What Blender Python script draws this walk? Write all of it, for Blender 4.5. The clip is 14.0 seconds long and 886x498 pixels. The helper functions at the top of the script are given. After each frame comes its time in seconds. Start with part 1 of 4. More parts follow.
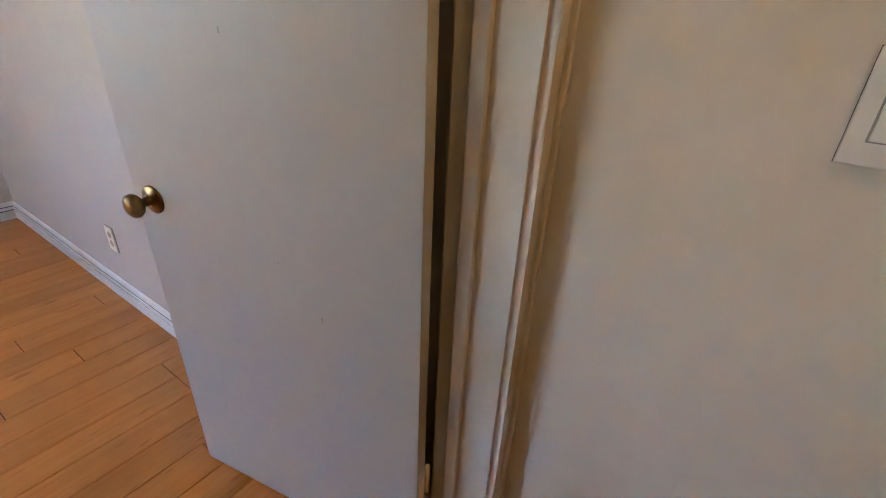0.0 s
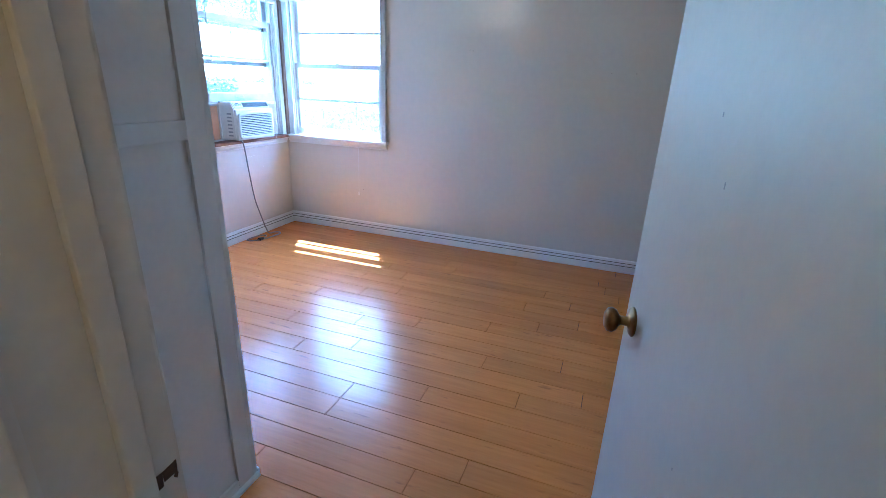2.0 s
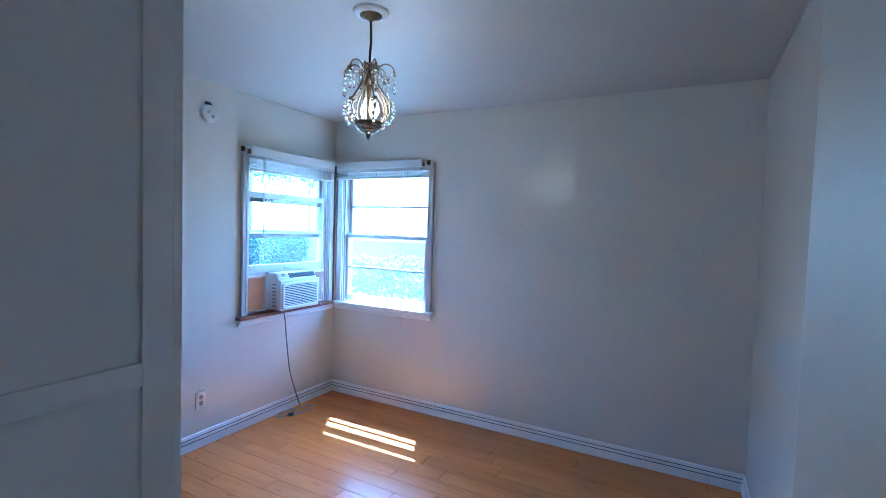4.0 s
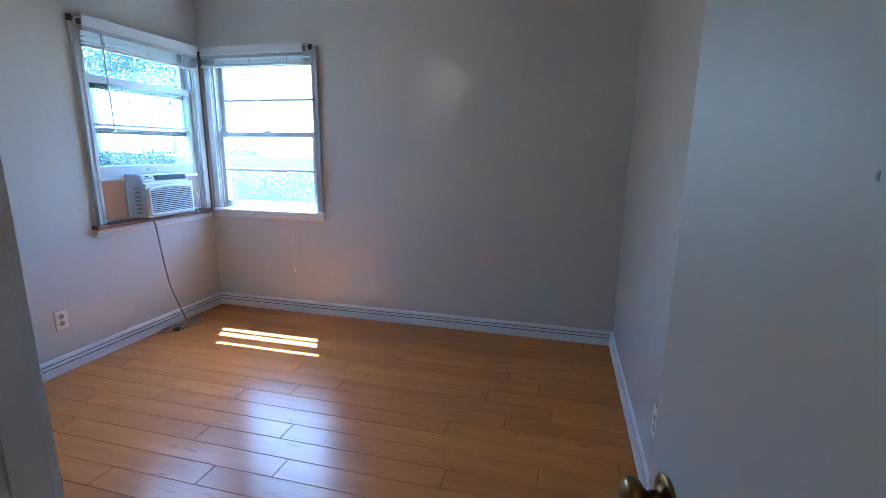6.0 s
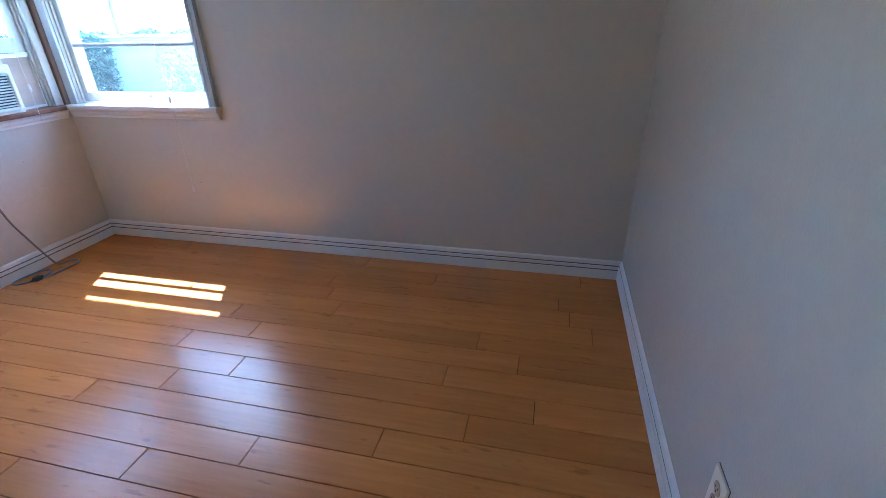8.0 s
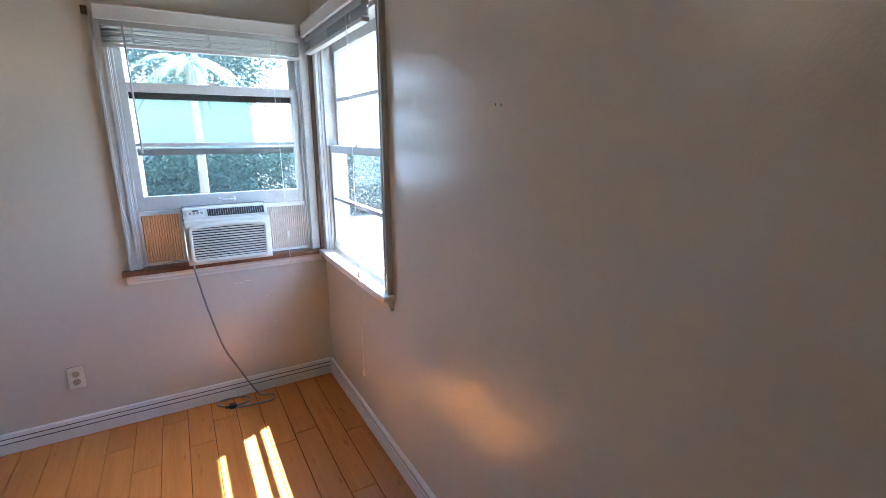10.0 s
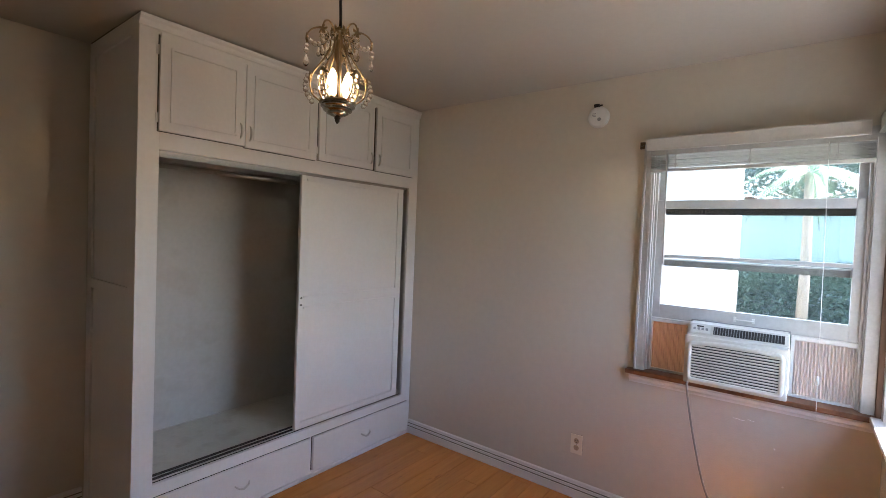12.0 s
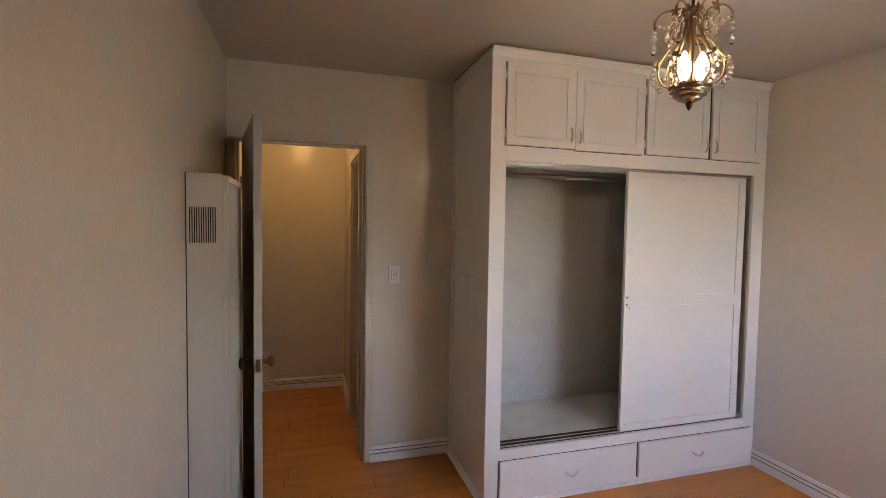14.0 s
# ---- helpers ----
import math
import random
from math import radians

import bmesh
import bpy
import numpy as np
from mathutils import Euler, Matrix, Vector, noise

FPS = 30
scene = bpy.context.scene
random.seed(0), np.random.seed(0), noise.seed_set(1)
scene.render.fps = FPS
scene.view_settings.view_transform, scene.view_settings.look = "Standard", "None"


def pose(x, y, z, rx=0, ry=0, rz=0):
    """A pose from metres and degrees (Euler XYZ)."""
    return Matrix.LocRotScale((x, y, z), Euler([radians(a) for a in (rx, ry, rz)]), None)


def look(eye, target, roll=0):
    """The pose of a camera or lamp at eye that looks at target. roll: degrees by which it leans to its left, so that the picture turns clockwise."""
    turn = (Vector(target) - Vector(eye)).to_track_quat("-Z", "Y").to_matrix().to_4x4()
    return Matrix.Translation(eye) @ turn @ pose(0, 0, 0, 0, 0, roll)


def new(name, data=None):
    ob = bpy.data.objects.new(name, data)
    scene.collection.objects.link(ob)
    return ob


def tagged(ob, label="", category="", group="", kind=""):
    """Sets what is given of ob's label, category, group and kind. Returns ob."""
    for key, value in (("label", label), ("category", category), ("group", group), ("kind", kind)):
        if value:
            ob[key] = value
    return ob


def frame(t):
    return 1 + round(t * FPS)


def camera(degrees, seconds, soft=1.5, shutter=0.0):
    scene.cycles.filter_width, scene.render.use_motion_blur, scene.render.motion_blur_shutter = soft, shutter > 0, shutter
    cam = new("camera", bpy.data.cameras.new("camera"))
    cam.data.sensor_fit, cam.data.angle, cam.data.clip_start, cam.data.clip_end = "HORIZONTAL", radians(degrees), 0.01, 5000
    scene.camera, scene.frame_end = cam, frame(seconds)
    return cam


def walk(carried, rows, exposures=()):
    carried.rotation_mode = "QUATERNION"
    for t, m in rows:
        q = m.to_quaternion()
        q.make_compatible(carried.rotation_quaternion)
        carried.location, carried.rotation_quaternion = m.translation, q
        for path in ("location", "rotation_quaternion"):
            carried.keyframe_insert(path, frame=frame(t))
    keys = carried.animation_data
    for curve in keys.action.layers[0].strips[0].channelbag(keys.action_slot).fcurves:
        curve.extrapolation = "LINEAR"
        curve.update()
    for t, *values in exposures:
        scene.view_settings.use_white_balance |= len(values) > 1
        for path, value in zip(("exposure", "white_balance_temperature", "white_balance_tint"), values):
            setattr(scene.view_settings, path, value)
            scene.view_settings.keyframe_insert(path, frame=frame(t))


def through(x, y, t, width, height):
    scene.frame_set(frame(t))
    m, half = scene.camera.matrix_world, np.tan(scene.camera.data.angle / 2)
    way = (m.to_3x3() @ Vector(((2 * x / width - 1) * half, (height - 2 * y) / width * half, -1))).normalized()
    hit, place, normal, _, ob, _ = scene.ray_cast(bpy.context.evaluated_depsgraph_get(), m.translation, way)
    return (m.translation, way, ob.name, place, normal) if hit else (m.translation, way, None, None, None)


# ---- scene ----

# ---- camera ----
PATH = [
    (0, (2.637, -3.787, 1.304), (4.1, -2.784, 0.378), 2.6),
    (0.5, (2.808, -3.66, 1.289), (3.859, -2.207, 0.402), 2.5),
    (1, (2.938, -3.68, 1.3), (3.33, -1.912, 0.452), 2.6),
    (1.5, (2.971, -3.713, 1.309), (2.763, -1.906, 0.477), 2.2),
    (2, (2.969, -3.694, 1.374), (2.324, -1.927, 0.693), 2.2),
    (2.5, (2.977, -3.63, 1.466), (2.04, -1.922, 1.014), 2.0),
    (3, (2.938, -3.496, 1.563), (1.832, -1.841, 1.366), 1.9),
    (5.3, (2.896, -3.3, 1.542), (2.329, -1.383, 1.47), 1.0),
    (5.5, (2.879, -3.314, 1.464), (2.346, -1.393, 1.302), 0.9),
    (6, (2.892, -3.311, 1.359), (2.405, -1.417, 0.94), 0.7),
    (6.5, (2.892, -3.184, 1.296), (2.467, -1.367, 0.577), 0.4),
    (7, (2.897, -2.938, 1.238), (2.565, -1.189, 0.326), 0.05),
    (7.2, (2.9, -2.825, 1.242), (2.603, -1.087, 0.298), -0.5),
    (9.5, (2.846, -1.151, 1.42), (1.535, 0.254, 0.867), -1.5),
    (10, (2.824, -0.761, 1.53), (1.138, 0.205, 1.058), -0.2),
    (10.5, (2.768, -0.494, 1.546), (0.834, -0.111, 1.211), 1.3),
    (11, (2.747, -0.35, 1.532), (0.765, -0.562, 1.368), 2.8),
    (11.5, (2.684, -0.265, 1.568), (0.856, -1.069, 1.463), 3.1),
    (12, (2.714, -0.325, 1.563), (1.131, -1.546, 1.501), 2.3),
    (12.5, (2.766, -0.36, 1.561), (1.45, -1.865, 1.504), 2.5),
    (13, (2.797, -0.377, 1.562), (1.757, -2.084, 1.486), 2.2),
    (13.5, (2.831, -0.399, 1.564), (2.059, -2.242, 1.467), 1.7),
    (14, (2.851, -0.403, 1.547), (2.283, -2.318, 1.451), 0.9),
]
EXPOSURES = [
    (0.0, 5.27, 5450, 12), (0.5, 5.4, 4950, 8), (1.0, 5.32, 4450, 6), (1.5, 5.2, 4300, 3), (2.0, 5.02, 4030, 2), (2.5, 4.74, 3800, 2), (3.0, 4.62, 3660, 3),
    (5.3, 4.25, 4050, 3), (6.0, 4.12, 4250, 3), (6.5, 4.15, 4350, 3), (7.2, 4.2, 4350, 4), (9.5, 4.13, 5200, 8), (10.5, 3.83, 5500, 11), (11.5, 3.7, 5950, 13), (12.5, 3.92, 6600, 17), (13.0, 4.1, 6700, 18), (14.0, 4.36, 6700, 18)]
cam = camera(87.7, 14.0, soft=0.8)
walk(cam, [(t, look(eye, target, roll)) for t, eye, target, roll in PATH], EXPOSURES)

# ---- sky, sun and lamps ----
SUN_WAY = Vector((0.515, -1.0, -1.97)).normalized()
to_sun = -SUN_WAY
world = bpy.data.worlds.new("world")
scene.world = world
world.use_nodes = True
wn = world.node_tree.nodes
sky = wn.new("ShaderNodeTexSky")
sky.sky_type, sky.sun_disc = "NISHITA", False
sky.sun_elevation = math.asin(to_sun.z)
sky.sun_rotation = math.atan2(to_sun.x, to_sun.y)
sky.air_density, sky.dust_density = 1.0, 1.5
world.node_tree.links.new(sky.outputs[0], wn["Background"].inputs[0])
wn["Background"].inputs[1].default_value = 0.15

sun = new("sun", bpy.data.lights.new("sun", "SUN"))
sun.data.energy, sun.data.angle, sun.data.color = 4.0, radians(0.53), (1.0, 0.95, 0.87)
sun.matrix_world = look((0, 0, 0), SUN_WAY)


def lamp(name, place, watts, colour, radius):
    ob = new(name, bpy.data.lights.new(name, "POINT"))
    ob.data.energy, ob.data.color, ob.data.shadow_soft_size = watts, colour, radius
    ob.location = place
    return ob


# ---- materials ----
def shader(name, colour, rough=0.5, metal=0.0, coat=0.0, vary=0.06, scale=3.0, fine=60.0, bump=0.0, bump_scale=120.0, spec=0.5, stain=None, stain_amount=0.0, stain_scale=1.2):
    """A plain painted, plastic or metal surface with two scales of variation and a fine relief."""
    m = bpy.data.materials.new(name)
    m.use_nodes = True
    nt = m.node_tree
    n, l = nt.nodes, nt.links
    b = n["Principled BSDF"]
    tc = n.new("ShaderNodeTexCoord")
    big, small = n.new("ShaderNodeTexNoise"), n.new("ShaderNodeTexNoise")
    big.inputs["Scale"].default_value, big.inputs["Detail"].default_value = scale, 4
    small.inputs["Scale"].default_value, small.inputs["Detail"].default_value = fine, 3
    for t in (big, small):
        l.new(tc.outputs["Object"], t.inputs["Vector"])
    add = n.new("ShaderNodeMath")
    add.operation = "ADD"
    l.new(big.outputs["Fac"], add.inputs[0])
    l.new(small.outputs["Fac"], add.inputs[1])
    rng = n.new("ShaderNodeMapRange")
    rng.inputs["From Min"].default_value, rng.inputs["From Max"].default_value = 0.6, 1.4
    rng.inputs["To Min"].default_value, rng.inputs["To Max"].default_value = 1 - vary, 1 + vary
    l.new(add.outputs[0], rng.inputs["Value"])
    mul = n.new("ShaderNodeMix")
    mul.data_type, mul.blend_type = "RGBA", "MULTIPLY"
    mul.inputs["Factor"].default_value = 1.0
    mul.inputs["A"].default_value = (*colour, 1)
    l.new(rng.outputs[0], mul.inputs["B"])
    out = mul.outputs["Result"]
    if stain:
        st = n.new("ShaderNodeTexNoise")
        st.inputs["Scale"].default_value, st.inputs["Detail"].default_value = stain_scale, 6
        l.new(tc.outputs["Object"], st.inputs["Vector"])
        sr = n.new("ShaderNodeMapRange")
        sr.inputs["From Min"].default_value, sr.inputs["From Max"].default_value = 0.52, 0.72
        sr.inputs["To Max"].default_value = stain_amount
        l.new(st.outputs["Fac"], sr.inputs["Value"])
        mx = n.new("ShaderNodeMix")
        mx.data_type = "RGBA"
        l.new(sr.outputs[0], mx.inputs["Factor"])
        l.new(out, mx.inputs["A"])
        mx.inputs["B"].default_value = (*stain, 1)
        out = mx.outputs["Result"]
    l.new(out, b.inputs["Base Color"])
    rr = n.new("ShaderNodeMapRange")
    rr.inputs["To Min"].default_value, rr.inputs["To Max"].default_value = rough * 0.85, min(1, rough * 1.2)
    l.new(big.outputs["Fac"], rr.inputs["Value"])
    l.new(rr.outputs[0], b.inputs["Roughness"])
    b.inputs["Metallic"].default_value = metal
    b.inputs["Specular IOR Level"].default_value = spec
    b.inputs["Coat Weight"].default_value = coat
    if bump:
        bt = n.new("ShaderNodeTexNoise")
        bt.inputs["Scale"].default_value, bt.inputs["Detail"].default_value = bump_scale, 3
        l.new(tc.outputs["Object"], bt.inputs["Vector"])
        bp = n.new("ShaderNodeBump")
        bp.inputs["Strength"].default_value, bp.inputs["Distance"].default_value = bump, 0.0025
        l.new(bt.outputs["Fac"], bp.inputs["Height"])
        l.new(bp.outputs[0], b.inputs["Normal"])
    return m


def wood(name, light, dark, rough, along=0, piece=False, coat=0.0, grain=14.0):
    """Wood with grain along one axis; with piece, each board has its own tone and grain."""
    m = bpy.data.materials.new(name)
    m.use_nodes = True
    nt = m.node_tree
    n, l = nt.nodes, nt.links
    b = n["Principled BSDF"]
    tc, mp = n.new("ShaderNodeTexCoord"), n.new("ShaderNodeMapping")
    l.new(tc.outputs["Object"], mp.inputs["Vector"])
    sc = [grain, grain, grain]
    sc[along] = grain * 0.07
    mp.inputs["Scale"].default_value = sc
    info = n.new("ShaderNodeObjectInfo")
    if piece:
        sh = n.new("ShaderNodeVectorMath")
        sh.operation = "SCALE"
        sh.inputs[0].default_value = (37.0, 91.0, 53.0)
        l.new(info.outputs["Random"], sh.inputs["Scale"])
        l.new(sh.outputs[0], mp.inputs["Location"])
    g1, g2 = n.new("ShaderNodeTexNoise"), n.new("ShaderNodeTexNoise")
    g1.inputs["Scale"].default_value, g1.inputs["Detail"].default_value, g1.inputs["Distortion"].default_value = 1.0, 6, 0.6
    g2.inputs["Scale"].default_value, g2.inputs["Detail"].default_value = 6.0, 4
    l.new(mp.outputs[0], g1.inputs["Vector"])
    l.new(mp.outputs[0], g2.inputs["Vector"])
    mixf = n.new("ShaderNodeMix")
    mixf.inputs["Factor"].default_value = 0.35
    l.new(g1.outputs["Fac"], mixf.inputs["A"])
    l.new(g2.outputs["Fac"], mixf.inputs["B"])
    ramp = n.new("ShaderNodeValToRGB")
    ramp.color_ramp.elements[0].position, ramp.color_ramp.elements[1].position = 0.3, 0.68
    ramp.color_ramp.elements[0].color, ramp.color_ramp.elements[1].color = (*dark, 1), (*light, 1)
    l.new(mixf.outputs["Result"], ramp.inputs["Fac"])
    out = ramp.outputs[0]
    if piece:
        kn, km, kr = n.new("ShaderNodeTexNoise"), n.new("ShaderNodeMapping"), n.new("ShaderNodeMapRange")
        km.inputs["Scale"].default_value = (9.0, 40.0, 1.0)
        l.new(tc.outputs["Object"], km.inputs["Vector"])
        l.new(sh.outputs[0], km.inputs["Location"])
        kn.inputs["Scale"].default_value, kn.inputs["Detail"].default_value = 1.0, 2
        l.new(km.outputs[0], kn.inputs["Vector"])
        kr.inputs["From Min"].default_value, kr.inputs["From Max"].default_value = 0.66, 0.76
        kr.inputs["To Max"].default_value = 0.55
        l.new(kn.outputs["Fac"], kr.inputs["Value"])
        kx = n.new("ShaderNodeMix")
        kx.data_type = "RGBA"
        kx.inputs["B"].default_value = (0.30, 0.105, 0.028, 1)
        l.new(kr.outputs[0], kx.inputs["Factor"])
        l.new(out, kx.inputs["A"])
        out = kx.outputs["Result"]
        hs = n.new("ShaderNodeHueSaturation")
        mr = n.new("ShaderNodeMapRange")
        mr.inputs["To Min"].default_value, mr.inputs["To Max"].default_value = 0.92, 1.09
        l.new(info.outputs["Random"], mr.inputs["Value"])
        l.new(mr.outputs[0], hs.inputs["Value"])
        l.new(out, hs.inputs["Color"])
        out = hs.outputs[0]
    l.new(out, b.inputs["Base Color"])
    rr = n.new("ShaderNodeMapRange")
    rr.inputs["To Min"].default_value, rr.inputs["To Max"].default_value = rough * 0.9, rough * 1.15
    sm = n.new("ShaderNodeTexNoise")
    sm.inputs["Scale"].default_value, sm.inputs["Detail"].default_value = 5.0, 5
    if piece:
        mv = n.new("ShaderNodeVectorMath")
        l.new(tc.outputs["Object"], mv.inputs[0])
        l.new(sh.outputs[0], mv.inputs[1])
        l.new(mv.outputs[0], sm.inputs["Vector"])
    else:
        l.new(tc.outputs["Object"], sm.inputs["Vector"])
    l.new(sm.outputs["Fac"], rr.inputs["Value"])
    l.new(rr.outputs[0], b.inputs["Roughness"])
    b.inputs["Coat Weight"].default_value = coat
    b.inputs["Specular IOR Level"].default_value = 0.52 if piece else 0.5
    bp = n.new("ShaderNodeBump")
    bp.inputs["Strength"].default_value, bp.inputs["Distance"].default_value = 0.08, 0.001
    l.new(g2.outputs["Fac"], bp.inputs["Height"])
    l.new(bp.outputs[0], b.inputs["Normal"])
    return m


def glass_sheet(name, tint=(0.97, 0.99, 0.98)):
    m = bpy.data.materials.new(name)
    m.use_nodes = True
    n, l = m.node_tree.nodes, m.node_tree.links
    n.remove(n["Principled BSDF"])
    tr, gl, mx = n.new("ShaderNodeBsdfTransparent"), n.new("ShaderNodeBsdfGlossy"), n.new("ShaderNodeMixShader")
    fr, pw, ma = n.new("ShaderNodeLayerWeight"), n.new("ShaderNodeMath"), n.new("ShaderNodeMath")
    fr.inputs["Blend"].default_value = 0.5
    pw.operation, ma.operation = "POWER", "MULTIPLY_ADD"
    pw.inputs[1].default_value, ma.inputs[1].default_value, ma.inputs[2].default_value = 5.0, 0.9, 0.04
    l.new(fr.outputs["Facing"], pw.inputs[0])
    l.new(pw.outputs[0], ma.inputs[0])
    tr.inputs["Color"].default_value = (*tint, 1)
    gl.inputs["Roughness"].default_value = 0.03
    l.new(ma.outputs[0], mx.inputs[0])
    l.new(tr.outputs[0], mx.inputs[1])
    l.new(gl.outputs[0], mx.inputs[2])
    # Faint bluish translucent veil puts bright haze over the view into the pane.
    haze, veil = n.new("ShaderNodeBsdfTranslucent"), n.new("ShaderNodeMixShader")
    spots, sr, tc = n.new("ShaderNodeTexNoise"), n.new("ShaderNodeMapRange"), n.new("ShaderNodeTexCoord")
    haze.inputs["Color"].default_value = (0.85, 0.97, 1.0, 1)
    spots.inputs["Scale"].default_value, spots.inputs["Detail"].default_value = 6.0, 6
    sr.inputs["To Min"].default_value, sr.inputs["To Max"].default_value = 0.002, 0.010
    l.new(tc.outputs["Object"], spots.inputs["Vector"])
    l.new(spots.outputs["Fac"], sr.inputs["Value"])
    l.new(sr.outputs[0], veil.inputs[0])
    l.new(mx.outputs[0], veil.inputs[1])
    l.new(haze.outputs[0], veil.inputs[2])
    l.new(veil.outputs[0], n["Material Output"].inputs["Surface"])
    return m


def crystal(name):
    m = bpy.data.materials.new(name)
    m.use_nodes = True
    b = m.node_tree.nodes["Principled BSDF"]
    b.inputs["Base Color"].default_value = (1.0, 0.97, 0.92, 1)
    b.inputs["Transmission Weight"].default_value = 1.0
    b.inputs["Roughness"].default_value, b.inputs["IOR"].default_value = 0.03, 1.52
    return m


def glowing(name, colour, strength):
    m = bpy.data.materials.new(name)
    m.use_nodes = True
    b = m.node_tree.nodes["Principled BSDF"]
    b.inputs["Base Color"].default_value = (0.9, 0.85, 0.75, 1)
    b.inputs["Emission Color"].default_value = (*colour, 1)
    b.inputs["Emission Strength"].default_value = strength
    return m


M_WALL = shader("wall_paint", (0.67, 0.625, 0.55), 0.17, vary=0.035, scale=1.5, fine=25, bump=0.3, bump_scale=130)
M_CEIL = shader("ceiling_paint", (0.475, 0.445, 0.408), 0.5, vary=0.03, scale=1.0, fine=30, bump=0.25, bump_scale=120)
M_TRIM = shader("white_gloss_trim_paint", (0.83, 0.82, 0.80), 0.3, vary=0.05, scale=5, fine=70, bump=0.15, bump_scale=60)
M_VALANCE = shader("aged_valance_paint", (0.64, 0.62, 0.59), 0.35, vary=0.06, scale=6, fine=60, bump=0.2, bump_scale=60)
# White trim colour greyed for the backlit window frames; the stain is grime.
M_WINPAINT = shader("backlit_stained_paint", (0.52, 0.52, 0.515), 0.36, vary=0.09, scale=9, fine=60, bump=0.3, bump_scale=70, stain=(0.40, 0.39, 0.37), stain_amount=0.45, stain_scale=14)
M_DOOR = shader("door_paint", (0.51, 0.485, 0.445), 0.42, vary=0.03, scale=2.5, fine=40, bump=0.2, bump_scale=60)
M_JAMB = shader("aged_jamb_paint", (0.62, 0.575, 0.50), 0.36, vary=0.05, scale=4, fine=60, bump=0.15, bump_scale=60, stain=(0.55, 0.46, 0.3), stain_amount=0.5, stain_scale=5)
M_CABINET = shader("cabinet_paint", (0.78, 0.765, 0.745), 0.36, vary=0.035, scale=3, fine=50, bump=0.15, bump_scale=60)
# Inside coloured darker than the cabinet to add shade within the closet.
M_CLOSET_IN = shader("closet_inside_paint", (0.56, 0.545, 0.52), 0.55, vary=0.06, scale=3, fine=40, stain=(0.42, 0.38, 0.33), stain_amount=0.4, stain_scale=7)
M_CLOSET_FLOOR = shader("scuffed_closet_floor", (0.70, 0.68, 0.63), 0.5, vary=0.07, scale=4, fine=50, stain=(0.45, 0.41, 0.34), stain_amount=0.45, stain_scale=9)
# Dark colour of the shade lines in baseboard grooves and round wall plates.
M_LINE_SHADE = shader("line_shade", (0.15, 0.135, 0.12), 0.9, vary=0.3, scale=6)
M_HOLE = shader("bare_wood_in_hole", (0.075, 0.05, 0.04), 0.9, vary=0.3, scale=40)
# Near-black used to paint shade into gaps and recesses; also the bottom track.
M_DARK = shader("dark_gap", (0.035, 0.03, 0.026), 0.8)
M_PLANK = wood("laminate_plank", (0.66, 0.258, 0.058), (0.52, 0.186, 0.037), 0.235, along=0, piece=True)
M_SUBFLOOR = shader("subfloor", (0.04, 0.018, 0.007), 0.8)
M_SILL = wood("bare_wood_sill", (0.26, 0.11, 0.05), (0.12, 0.045, 0.022), 0.5, along=1)
M_BROWNPOST = wood("brown_corner_wood", (0.22, 0.13, 0.08), (0.10, 0.055, 0.035), 0.6, along=2)
M_BRASS = shader("aged_brass", (0.20, 0.125, 0.05), 0.34, metal=1.0, vary=0.2, scale=30, fine=120)
M_BRONZE = shader("dark_bronze", (0.10, 0.075, 0.05), 0.35, metal=1.0, vary=0.2, scale=30)
M_SILVER = shader("worn_chrome", (0.62, 0.60, 0.57), 0.3, metal=1.0, vary=0.1, scale=30)
M_NICKEL = shader("brushed_nickel", (0.42, 0.39, 0.36), 0.38, metal=1.0, vary=0.1, scale=30)
M_BOWL = shader("champagne_silver", (0.46, 0.41, 0.33), 0.24, metal=1.0, vary=0.2, scale=40)
M_GOLD = shader("champagne_gilt", (0.27, 0.20, 0.115), 0.34, metal=1.0, vary=0.15, scale=25)
M_GLASS = glass_sheet("window_glass")
M_CRYSTAL = crystal("cut_crystal")
M_BULB = glowing("lit_bulb", (1.0, 0.72, 0.40), 1.5)
M_HALLBULB = glowing("lit_hall_globe", (1.0, 0.60, 0.22), 0.6)
M_PLASTIC = shader("white_plastic", (0.72, 0.72, 0.70), 0.35, vary=0.04, scale=8)
M_ACBODY = shader("off_white_plastic", (0.66, 0.65, 0.61), 0.42, vary=0.05, scale=8)
M_ACGREY = shader("grey_plastic", (0.30, 0.31, 0.32), 0.5, vary=0.08)
M_ACDARK = shader("dark_louvre_gap", (0.03, 0.032, 0.035), 0.6)
def pleated(name, colour, through, share):
    """Thin folded plastic that lets some daylight through."""
    m = shader(name, colour, 0.6, vary=0.08, scale=12)
    n, l = m.node_tree.nodes, m.node_tree.links
    thin, both = n.new("ShaderNodeBsdfTranslucent"), n.new("ShaderNodeMixShader")
    thin.inputs["Color"].default_value = (*through, 1)
    both.inputs[0].default_value = share
    l.new(n["Principled BSDF"].outputs[0], both.inputs[1])
    l.new(thin.outputs[0], both.inputs[2])
    l.new(both.outputs[0], n["Material Output"].inputs["Surface"])
    return m


M_PLEAT = pleated("translucent_brown_pleats", (0.60, 0.43, 0.30), (0.74, 0.52, 0.36), 0.42)
M_PLEATPALE = pleated("pale_pleats", (0.72, 0.67, 0.63), (0.70, 0.62, 0.58), 0.3)
M_IVORY = shader("ivory_plastic", (0.80, 0.75, 0.63), 0.35, vary=0.04)
M_TAN = shader("aged_tan_plastic", (0.46, 0.37, 0.25), 0.45, vary=0.08)
M_CORD = shader("grey_cord", (0.24, 0.23, 0.21), 0.55)
